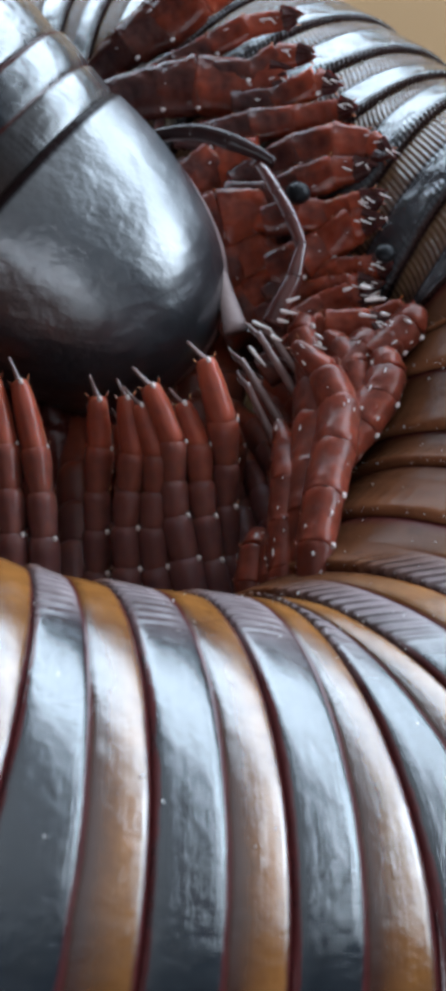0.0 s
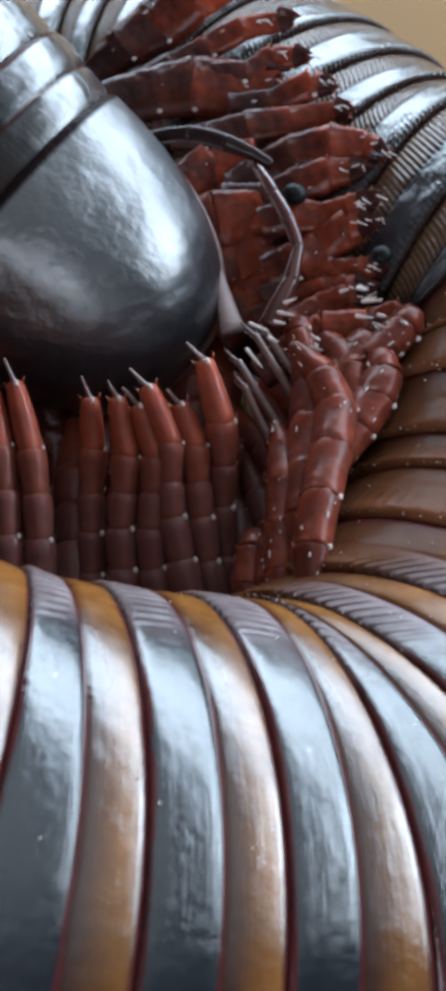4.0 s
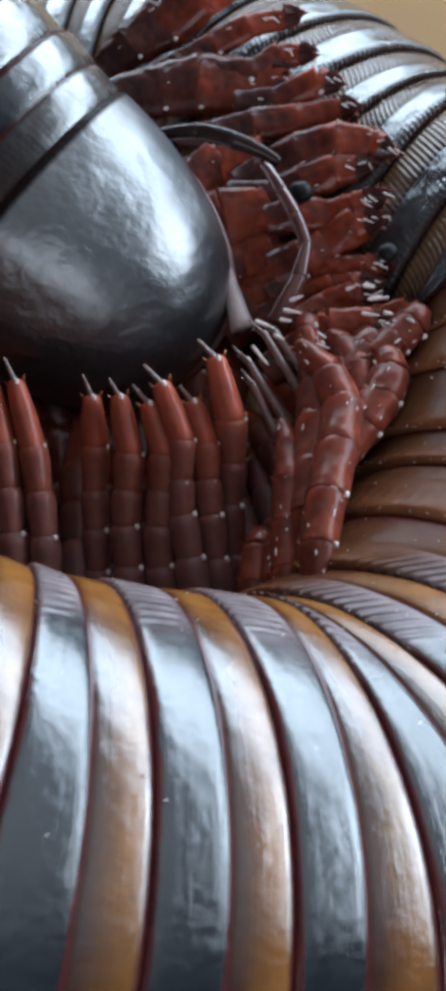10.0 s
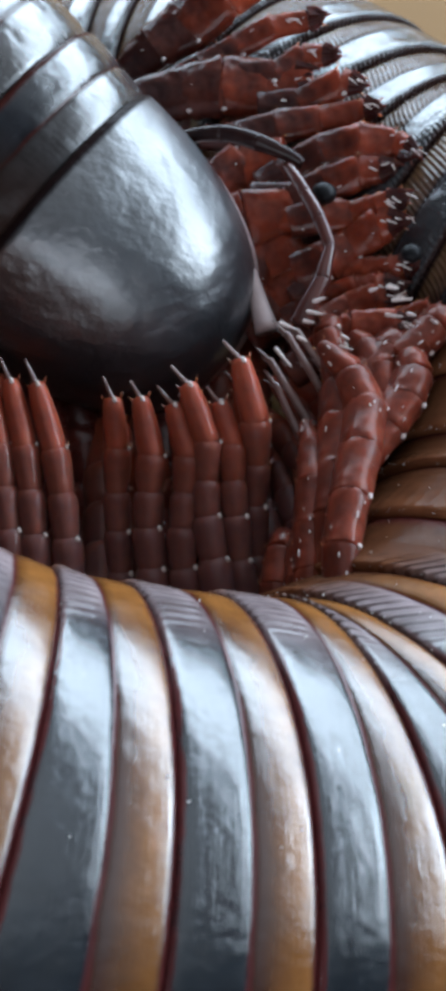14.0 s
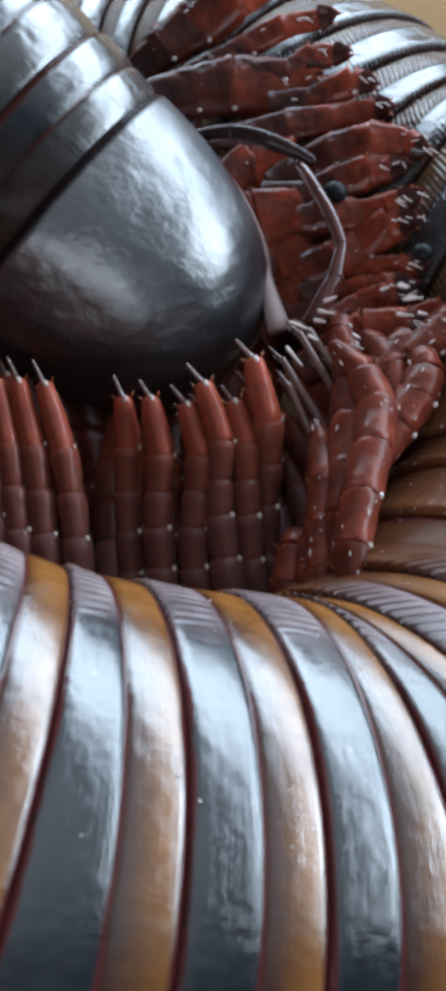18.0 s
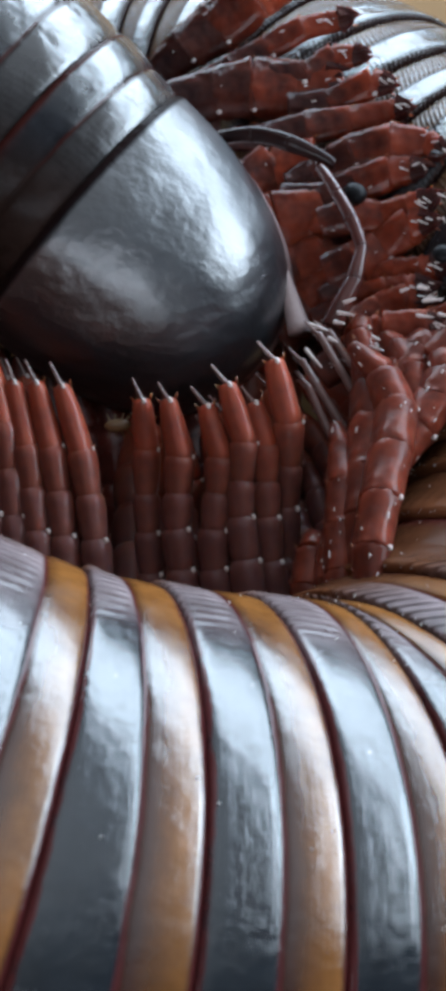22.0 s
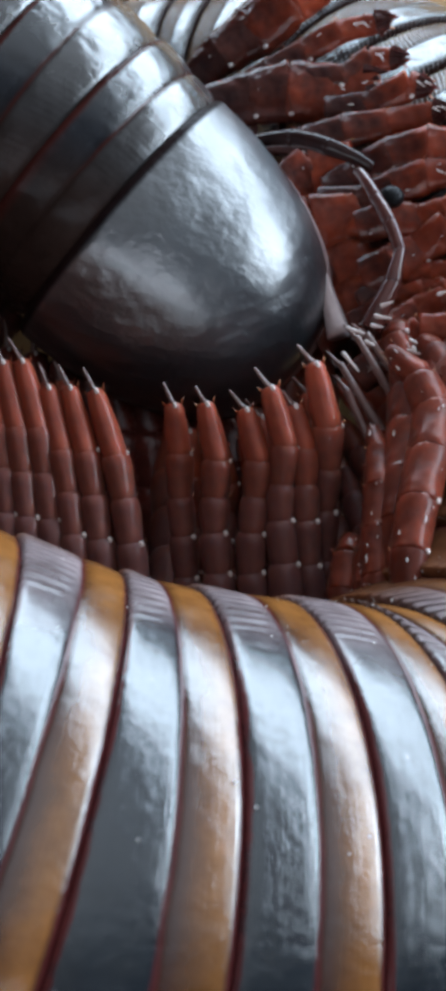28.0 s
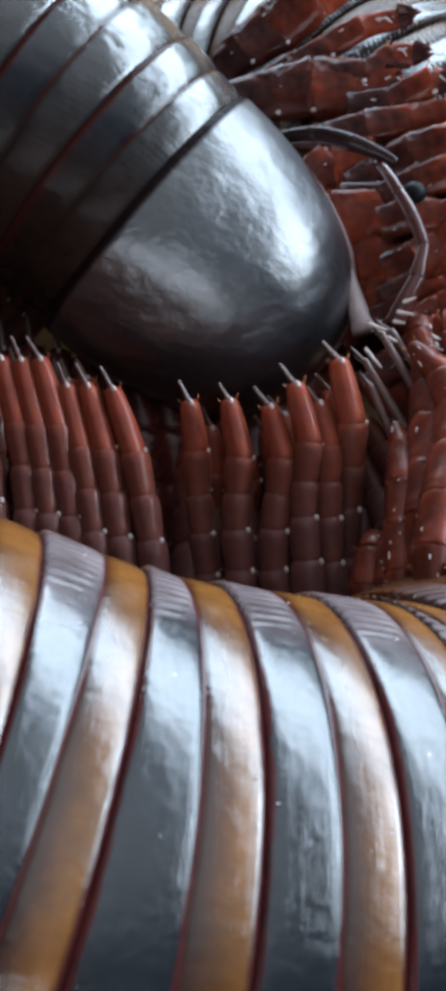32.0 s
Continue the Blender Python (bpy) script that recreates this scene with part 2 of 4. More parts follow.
def build_table():
    s = 0.6
    bm = bmesh.new()
    bmesh.ops.create_cube(bm, size=1, matrix=Matrix.Translation((0, 0.2, TABLE_Z - 0.015)) @ Matrix.Diagonal((2 * s, 2 * s, 0.03, 1)))
    bmesh.ops.bevel(bm, geom=list(bm.edges), offset=0.004, segments=3, affect="EDGES")
    me = bpy.data.meshes.new("table_top")
    bm.to_mesh(me)
    bm.free()
    me.materials.append(TABLE)
    tagged(new("table_top", me), "pale beige table top under the coiled millipede", "table", kind="structure")


build_table()

# ---- the coil: axis of the body from the neck to the tail, with radius and belly direction ----
COIL = [  # x, y, z, radius, belly x, y, z
    (-4.41, 32.82, 15.08, 4.56, 0.2, -0.7, -0.7),
    (-7.4, 34.3, 17.2, 4.9, 0.2, -0.6, -0.7),
    (-11.5, 35.7, 18.9, 5.4, 0.1, -0.6, -0.8),
    (-17.0, 35.0, 18.6, 6.0, 0.4, -0.6, -0.6),
    (-22.8, 31.5, 18.2, 6.4, 0.8, -0.3, -0.3),
    (-25.0, 24.5, 18.2, 6.8, 0.9, 0.2, -0.1),
    (-21.2, 17.8, 17.6, 7.0, 0.6, 0.8, -0.2),
    (-14.6, 14.3, 15.4, 7.0, 0.3, 0.9, -0.6),
    (-9.17, 13.86, 12.81, 7.0, 0.1, 1.0, -0.8),
    (-6.9, 13.71, 11.71, 7.0, 0.05, 1.0, -0.8),
    (-3.95, 13.48, 10.54, 7.0, 0.0, 1.0, -0.8),
    (0.09, 13.89, 9.18, 7.0, -0.15, 1.0, -0.8),
    (3.29, 14.67, 8.28, 7.0, -0.4, 1.0, -0.6),
    (5.86, 16.61, 7.9, 7.0, -0.75, 0.7, -0.3),
    (7.87, 19.34, 7.85, 7.0, -0.9, 0.45, 0.05),
    (10.35, 23.37, 8.3, 7.0, -0.95, 0.3, 0.05),
    (12.2, 28.4, 10.2, 7.0, -1.0, 0.05, 0.1),
    (11.7, 31.6, 11.3, 6.8, -0.8, -0.25, 0.4),
    (9.7, 34.1, 11.5, 6.4, -0.55, -0.5, 0.6),
    (7.3, 36.7, 11.5, 6.1, -0.2, -0.6, 0.75),
    (5.05, 40.14, 11.8, 6.0, 0.1, -0.52, 0.83),
    (2.5, 43.5, 11.7, 6.0, 0.3, -0.42, 0.83),
    (-2.0, 45.4, 10.3, 6.0, 0.3, -0.35, 0.85),
    (-7.5, 46.0, 9.7, 6.0, 0.1, -0.4, 0.8),
    (-15.0, 46.5, 10.0, 6.0, 0.0, -0.5, 0.8),
    (-27.0, 47.5, 12.5, 5.9, 0.4, -0.7, 0.5),
    (-35.5, 43.5, 15.0, 5.7, 0.7, -0.5, 0.3),
    (-40.0, 37.0, 18.3, 5.5, 0.9, -0.2, 0.2),
    (-40.5, 27.0, 16.2, 4.7, 1.0, 0.0, 0.1),
    (-38.5, 18.0, 13.3, 3.5, 0.9, 0.3, 0.1),
    (-35.5, 11.0, 10.1, 1.8, 0.9, 0.4, 0.0),
]


def glide(rows, k, f):
    """Catmull-Rom between row k and row k + 1."""
    p = [np.array(rows[min(max(i, 0), len(rows) - 1)], float) for i in (k - 1, k, k + 1, k + 2)]
    return 0.5 * (2 * p[1] + (p[2] - p[0]) * f + (2 * p[0] - 5 * p[1] + 4 * p[2] - p[3]) * f * f + (3 * p[1] - p[0] - 3 * p[2] + p[3]) * f ** 3)


STEPS = 60
LINE = np.array([glide(COIL, k, i / STEPS) for k in range(len(COIL) - 1) for i in range(STEPS)] + [COIL[-1]])
ARC = np.concatenate([[0], np.cumsum(np.linalg.norm(np.diff(LINE[:, :3], axis=0), axis=1))])
KNOT = [ARC[k * STEPS] for k in range(len(COIL))]


def at(s):
    """Axis point, tangent, belly direction, side direction and radius at the arc length s."""
    row = np.array([np.interp(s, ARC, LINE[:, i]) for i in range(7)])
    a = np.array([np.interp(s - 0.4, ARC, LINE[:, i]) for i in range(3)])
    b = np.array([np.interp(s + 0.4, ARC, LINE[:, i]) for i in range(3)])
    t = (b - a) / np.linalg.norm(b - a)
    v = row[4:] - t * np.dot(row[4:], t)
    v /= np.linalg.norm(v)
    return row[:3], t, v, np.cross(t, v), row[3]


# along the ring: share of its length, share of the body's radius on the back, the same low on the flanks
NECK_PROFILE = [(-0.16, 0.92), (0.0, 0.954), (0.03, 0.963), (0.07, 0.970), (0.14, 0.977), (0.24, 0.982), (0.36, 0.983), (0.44, 0.981), (0.475, 0.977), (0.495, 0.970), (0.515, 0.977),
                (0.56, 0.984), (0.66, 0.989), (0.78, 0.993), (0.88, 0.994), (0.935, 0.992), (0.965, 0.988), (0.985, 0.979), (0.99, 0.96), (0.97, 0.93)]
NECK_PROFILE = [(u, k, k) for u, k in NECK_PROFILE]
RING_PROFILE = [(0.0, 0.93, 0.93), (-0.03, 0.955, 0.95), (-0.035, 0.973, 0.972), (-0.028, 0.984, 0.986), (-0.012, 0.990, 0.994), (0.01, 0.993, 0.999), (0.05, 0.995, 1.001), (0.13, 0.995, 0.999),
                (0.25, 0.993, 0.994), (0.36, 0.991, 0.990), (0.44, 0.988, 0.987), (0.475, 0.985, 0.986), (0.495, 0.980, 0.985), (0.515, 0.985, 0.985), (0.57, 0.989, 0.984), (0.68, 0.991, 0.981),
                (0.80, 0.990, 0.977), (0.88, 0.987, 0.973), (0.925, 0.983, 0.969), (0.96, 0.974, 0.963), (1.0, 0.962, 0.954), (1.1, 0.93, 0.93)]


def ring_mesh(s0, length, cols, material, origin, profile):
    """One body ring: its front edge laps over the end of the ring before it; low on the flanks it is one plain plate."""
    grid, us = [], []
    for u, back, plate in profile:
        p, t, v, b, r = at(s0 + u * length)
        row = []
        for c in range(cols):
            a = 2 * math.pi * c / cols
            low = min(max(math.cos(a) / 0.35, 0.0), 1.0)
            k = back + (plate - back) * low
            flat = 1 - 0.05 * max(0.0, math.cos(a)) ** 6
            row.append(tuple((p + (v * math.cos(a) + b * math.sin(a)) * r * k * flat) * MM - origin))
        grid.append(row)
        us.append(min(max(u, 0.0), 1.0))
    verts, faces = loft(grid, False, False)
    uvs = []
    for r in range(len(grid) - 1):
        for c in range(cols):
            for rr, cc in ((r, c), (r, c + 1), (r + 1, c + 1), (r + 1, c)):
                uvs.append((us[rr], cc / cols))
    return mesh_from("ring", verts, faces, material, uvs)


millipede = new("millipede")
millipede.matrix_basis = LEVEL
tagged(millipede, "coiled glossy black and amber banded giant millipede on a table", "millipede")

# ring boundaries along the axis: short rings behind the head, longer ones on the trunk
RING_STARTS = []
anchor = KNOT[8] - 0.75
front = round(anchor / 2.3)
RING_STARTS += [(0.12 + k * (anchor - 0.12) / front, (anchor - 0.12) / front) for k in range(front)]
s = anchor
while s < ARC[-1] - 1.5:
    length = 2.69 if s < KNOT[17] else 2.3
    RING_STARTS.append((s, length))
    s += length

# ---- head: it creeps forward while the trunk lies still ----
NOSE = np.array([0.741, -0.374, -0.557])


def dome_mesh(name, material, shift=(0, 0, 0), size=1.0):
    """The collum: a smooth hood over the neck, drawn out to a blunt nose."""
    p, t, v, b, r = at(0.0)
    p = p + np.array(shift)
    axis = NOSE
    v = v - axis * np.dot(v, axis)
    v /= np.linalg.norm(v)
    b = np.cross(axis, v)
    grid, us, cols = [], [], 96
    steps = 40
    for i in range(steps + 1):
        f = i / steps
        ang = f * math.pi / 2
        along = 6.91 * size * math.sin(ang)
        wide = 4.56 * size * max(math.cos(ang), 0.02) ** 0.742
        if i == 0:
            grid.append([tuple((p - axis * 0.14 + (v * math.cos(2 * math.pi * c / cols) + b * math.sin(2 * math.pi * c / cols)) * 4.47 * size) * MM) for c in range(cols)])
            us.append(0.0)
        row = []
        for c in range(cols):
            a = 2 * math.pi * c / cols
            row.append(tuple((p + axis * along + (v * math.cos(a) + b * math.sin(a)) * wide) * MM))
        grid.append(row)
        us.append(f)
    verts, faces = loft(grid, False, True)
    uvs = []
    for r_ in range(len(grid) - 1):
        for c in range(cols):
            for rr, cc in ((r_, c), (r_, c + 1), (r_ + 1, c + 1), (r_ + 1, c)):
                uvs.append((us[rr], cc / cols))
    uvs += [(1.0, c / cols) for c in range(cols)]
    return mesh_from(name, verts, faces, material, uvs)


head = part("head_shield", dome_mesh("head_shield", collum_material()), millipede, "smooth slate-grey dimpled head shield")
part("face", dome_mesh("face", PALE, (0.40, 0.23, -0.36), 0.957), head, "pale pinkish face under the shield")
FRONT_RINGS = 5
for k, (s, length) in enumerate(RING_STARTS):
    # the rings count from the neck backwards: the rim of each looks to the tail
    in_view = KNOT[7] < s < KNOT[24]
    me = ring_mesh(s, length, 128 if in_view or k < 6 else 48, FRONT if k < 9 else FAR if s > KNOT[17] - 1 else RING, np.zeros(3), NECK_PROFILE if k < 9 else RING_PROFILE)
    part("ring", me, head if k < FRONT_RINGS else millipede)

# ---- legs ----
dice = random.Random(4)
SLENDER_SEGMENTS = [("leg_base", 0.17, 0.48, 0.48), ("thigh", 0.15, 0.48, 0.46), ("upper_leg", 0.16, 0.45, 0.40), ("lower_leg", 0.14, 0.36, 0.2),
                    ("tarsus", 0.30, 0.155, 0.10), ("claw", 0.08, 0.07, 0.04)]


def segment_mesh(name, length, w0, w1, material, broad=1.45):
    """One thin piece along +Z, broader in Y than in X, with a lip and bristles at its end."""
    cols = 14
    profile = [(-0.08, 0.97), (0.0, 0.998), (0.1, 0.992), (0.3, 0.984), (0.6, 0.988), (0.8, 0.998), (0.92, 1.004), (1.0, 1.003)]
    if name == "leg_base":
        profile = [(0.0, 0.25), (0.03, 0.55), (0.09, 0.78), (0.18, 0.92), (0.35, 1.0), (0.6, 1.02), (0.78, 1.015), (0.9, 1.008), (1.0, 1.003)]
    if name == "claw":
        profile = [(0, 0.8), (0.15, 1.05), (0.5, 0.95), (0.85, 0.8), (0.95, 0.6), (1, 0.3)]
    grid = []
    for f, k in profile:
        w = (w0 + (w1 - w0) * f) * k
        bend = 0.04 * length * math.sin(math.pi * f) if name != "claw" else -0.25 * length * f * f
        grid.append([(w * math.cos(2 * math.pi * c / cols) * MM, (w * broad * math.sin(2 * math.pi * c / cols) + bend) * MM, f * length * MM) for c in range(cols)])
    verts, faces = loft(grid)
    if name not in ("claw", "antenna", "antenna_joint"):
        # bristles at the end of the piece
        for z0, long in ((length * 0.93, 0.4), (length * 0.55, 0.22)):
            x0 = -w1 * 0.97
            k = len(verts)
            verts += [(x0 * MM, -0.035 * MM, z0 * MM), (x0 * MM, 0.035 * MM, z0 * MM), ((x0 + 0.05) * MM, 0, (z0 + 0.07) * MM), ((x0 - 0.13) * MM, 0, (z0 + long) * MM)]
            faces += [(k, k + 1, k + 3), (k + 1, k + 2, k + 3), (k + 2, k, k + 3), (k, k + 2, k + 1)]
    uvs = [(0.9, 0.5) for f in faces for i in f]
    return mesh_from(name, verts, faces, material, uvs)


def frame_along(z, side):
    z = Vector(z).normalized()
    y = Vector(side) - z * z.dot(Vector(side))
    y.normalize()
    x = y.cross(z)
    return Matrix((x, y, z)).transposed().to_4x4()


def spine_mesh(long):
    """A short spine along -Z."""
    r, ring = 0.17, (0, 1.26, 2.51, 3.77, 5.03)
    verts = [(r * math.cos(a) * MM, r * math.sin(a) * MM, 0.35 * MM) for a in ring]
    verts += [(r * 0.7 * math.cos(a) * MM, r * 0.7 * math.sin(a) * MM, -0.3 * long * MM) for a in ring] + [(0, 0.1 * r * MM, -long * MM)]
    faces = [(i, (i + 1) % 5, 5 + (i + 1) % 5, 5 + i) for i in range(5)] + [(5 + i, 5 + (i + 1) % 5, 10) for i in range(5)] + [(4, 3, 2, 1, 0)]
    return mesh_from("spine", verts, faces, FAR_LEG, smooth=False)


SPINES = [spine_mesh(0.2), spine_mesh(0.36), spine_mesh(0.5)]


def limb_mesh(name, length, w0, w1, material, broad, span, glints):
    """One leg piece along +Z: narrow where it leaves the piece before it, swelling to a knuckle, drawn in at the end."""
    cols = 16
    profile = [(-0.06, 0.80), (0.0, 0.87), (0.1, 0.94), (0.25, 1.0), (0.45, 1.05), (0.65, 1.09), (0.8, 1.10), (0.92, 1.05), (1.0, 0.94), (1.03, 0.80)]
    if glints:
        profile = [(-0.07, 0.95), (-0.02, 0.99), (0.2, 1.0), (0.5, 1.0), (0.8, 1.0), (0.92, 0.99), (1.0, 0.96), (1.04, 0.88)]
    if name == "claw":
        profile = [(-0.15, 0.7), (0.0, 0.85), (0.12, 0.9), (0.3, 0.85), (0.6, 0.85), (0.85, 0.9), (0.97, 0.8), (1.0, 0.4)]
    if name == "foot":
        profile = [(-0.05, 0.85), (0.0, 0.93), (0.1, 0.98), (0.25, 1.02), (0.45, 1.06), (0.65, 1.08), (0.82, 1.06), (0.94, 1.0), (1.0, 0.82), (1.02, 0.5)]
    grid = []
    for f, k in profile:
        w = (w0 + (w1 - w0) * min(max(f, 0.0), 1.0)) * k
        bend = 0.03 * length * math.sin(math.pi * f) if name != "claw" else -0.2 * length * f * f
        row = []
        for c in range(cols):
            x, y = math.cos(2 * math.pi * c / cols), math.sin(2 * math.pi * c / cols)
            rough = 1 + dice.uniform(-0.02, 0.02) * (3 if glints else 1)
            row.append((w * x * rough * MM, (w * broad * y * rough + bend) * MM, f * length * MM))
        grid.append(row)
    verts, faces = loft(grid)
    # short bristles on the narrow sides
    if name not in ("claw",):
        for z0, long, sign in ((0.95, 0.24, 1), (0.95, 0.2, -1), (0.5, 0.16, -1)):
            x0, k = sign * (w0 + (w1 - w0) * z0) * 0.95, len(verts)
            z0 *= length
            verts += [(x0 * MM, -0.03 * MM, z0 * MM), (x0 * MM, 0.03 * MM, z0 * MM), ((x0 - 0.05 * sign) * MM, 0, (z0 + 0.07) * MM), ((x0 + 0.07 * sign) * MM, 0, (z0 + long) * MM)]
            faces += [(k, k + 1, k + 3), (k + 1, k + 2, k + 3), (k + 2, k, k + 3), (k, k + 2, k + 1)]
    split = len(faces)
    balls = []
    # pale knobs at the joints stand for their bright highlights
    if name in ("leg_base", "thigh"):
        balls.append((w1 * 0.80, -w1 * broad * 0.62, length * 0.98, 0.075, 1.2))
    elif name == "middle_leg":
        balls.append((w1 * 0.93, -w1 * broad * 0.35, length * 1.0, 0.045, 1.6))
    elif name == "foot" and not glints:
        balls.append((w1 * 0.25, -w1 * broad * 0.8, length * 0.97, 0.07, 1.6))
    for j in range(dice.randrange(glints + 1)):
        # pale specks on the side that looks up, put there as specular glints
        a, z0 = dice.uniform(-2.6, -0.5), dice.uniform(0.15, 0.95)
        w = w0 + (w1 - w0) * z0
        balls.append((w * math.cos(a), w * broad * math.sin(a), length * z0, dice.uniform(0.012, 0.026), dice.uniform(1.5, 5.0)))
    for x0, y0, z0, r, tall in balls:
        k = len(verts)
        ball = [[((x0 + r * math.cos(a) * math.cos(e)) * MM, (y0 + r * math.sin(a) * math.cos(e)) * MM, (z0 + tall * r * math.sin(e)) * MM)
                 for a in (2 * math.pi * c / 8 for c in range(8))] for e in (-1.5, -0.9, -0.3, 0.3, 0.9, 1.5)]
        v2, f2 = loft(ball)
        verts += v2
        faces += [tuple(i + k for i in f) for f in f2]
    uvs = [(span[0] + (span[1] - span[0]) * min(max(verts[i][2] / (length * MM), 0.0), 1.0), 0.5) for f in faces for i in f]
    return mesh_from(name, verts, faces, material, uvs, second=PALE_GLINT, split=split)


PIECES = ["leg_base", "thigh", "upper_leg", "middle_leg", "foot", "claw"]


def jointed_leg(joints, widths, parent, lift=(0, 0.7, -0.7), broad=1.25, skin=None, names=None, glints=0, spines=0, tint_start=0.0):
    """A leg from joint to joint (millimetres), with its half width at each joint; the last argument skips that share of
    the dark root tint.
    """
    names = names or PIECES
    pts = [np.array(p, float) for p in joints]
    runs = np.concatenate([[0], np.cumsum([np.linalg.norm(b - a) for a, b in zip(pts, pts[1:])])])
    root, rootm = None, None
    for i, name in enumerate(names):
        d = pts[i + 1] - pts[i]
        m = Matrix.Translation(Vector(pts[i] * MM)) @ frame_along(d, lift)
        w0, w1 = widths[i], widths[i + 1]
        if name == "claw":
            w0, w1, d = w0 * 0.36, w0 * 0.17, d * 0.66
        me = limb_mesh(name, np.linalg.norm(d), w0, w1, TARSUS if name == "claw" else skin or LEG, broad, tuple(tint_start + (1 - tint_start) * run / runs[-1] for run in runs[i:i + 2]), glints)
        if root is None:
            root, rootm = part("leg", me, parent, "", m), m
        else:
            part(name, me, root, "", rootm.inverted() @ m)
        if spines and i == len(names) - 1:
            for j in range(spines):
                side = (j + 0.5) / spines * 2 - 1
                m2 = m @ pose(side * w1 * 0.9 * MM, -0.3 * w1 * MM, np.linalg.norm(d) * 0.93 * MM, 180 + dice.uniform(-15, 15), side * -28, 0)
                part("spine", SPINES[dice.randrange(3)], root, "", rootm.inverted() @ m2)
    return root


def build_leg(base, mid, tip, lift, parent, girth=1.0, skin=None):
    """A leg that follows the curve base, mid, tip (millimetres)."""
    base, mid, tip = (np.array(p, float) for p in (base, mid, tip))
    fs = np.linspace(0, 1, 60)[:, None]
    line = base * (1 - fs) ** 2 + mid * 2 * fs * (1 - fs) + tip * fs * fs
    run = np.concatenate([[0], np.cumsum(np.linalg.norm(np.diff(line, axis=0), axis=1))])
    joints = [np.array([np.interp(share * run[-1], run, line[:, i]) for i in range(3)]) for share in (0.0, 0.17, 0.34, 0.49, 0.64, 0.87, 1.0)]
    return jointed_leg(joints, [w * girth for w in (0.40, 0.41, 0.39, 0.37, 0.38, 0.24, 0.05)], parent, lift, 1.25, skin)


def slender_leg(base, mid, tip, parent, skin):
    """A thin leg whose long pale last piece is bent over."""
    base, mid, tip = (np.array(p, float) for p in (base, mid, tip))
    fs = np.linspace(0, 1, 60)[:, None]
    line = base * (1 - fs) ** 2 + mid * 2 * fs * (1 - fs) + tip * fs * fs
    run = np.concatenate([[0], np.cumsum(np.linalg.norm(np.diff(line, axis=0), axis=1))])
    share, pts = 0.0, [base]
    for _, length, _, _ in SLENDER_SEGMENTS:
        share += length
        pts.append(np.array([np.interp(share * run[-1], run, line[:, i]) for i in range(3)]))
    root, rootm = None, None
    for i, (name, _, w0, w1) in enumerate(SLENDER_SEGMENTS):
        d = pts[i + 1] - pts[i]
        m = Matrix.Translation(Vector(pts[i] * MM)) @ frame_along(d, (0, 0.7, -0.7))
        me = segment_mesh(name, np.linalg.norm(d) * 1.06, w0 * 0.95, w1 * 0.95, TARSUS if name in ("claw", "tarsus") else skin, 1.3)
        if root is None:
            root, rootm = part("leg", me, parent, "", m), m
        else:
            part(name, me, root, "", rootm.inverted() @ m)
    return root


# where the legs of each stretch of the belly reach: arc position, spacing, tip, bow of the leg's middle
REACH = [
    (KNOT[8], 0.9, (-9.0, 31.0, 6.5), (0, 0, 0.0)),
    (KNOT[10], 0.9, (-4.5, 31.0, 6.5), (0, 0, 0.0)),
    (KNOT[12], 0.95, (-0.5, 31.0, 7.0), (0, 0, 0.0)),
    (KNOT[13], 1.0, (0.5, 31.0, 7.5), (0.2, 0, 0.4)),
    (KNOT[14], 1.1, (1.2, 30.5, 9.0), (0.4, 0, 1.0)),
    (KNOT[15], 1.1, (2.6, 28.8, 13.0), (1.2, 0, 1.6)),
]
rs = [r[0] for r in REACH]
LEGS = []
s = rs[0]
while s < rs[-1]:
    for a in (15, -15):
        p, t, v, b, r = at(s)
        a = radians(a)
        base = p + (v * math.cos(a) + b * math.sin(a)) * (r * 0.93)
        tip = np.array([np.interp(s, rs, [q[2][i] for q in REACH]) for i in range(3)])
        bow = np.array([np.interp(s, rs, [q[3][i] for q in REACH]) for i in range(3)])
        tip += np.array([dice.uniform(-0.2, 0.2), dice.uniform(-0.2, 0.2), dice.uniform(-0.35, 0.35)])
        lower = (b * math.sin(a))[2] < 0
        if lower:
            tip += np.array([-1.5, 0.4, -3.0])
        elif s < KNOT[13]:
            continue
        LEGS.append(build_leg(base, (base + tip) / 2 + bow, tip, np.cross(tip - base, t), millipede))
    s += np.interp(s, rs, [q[1] for q in REACH])

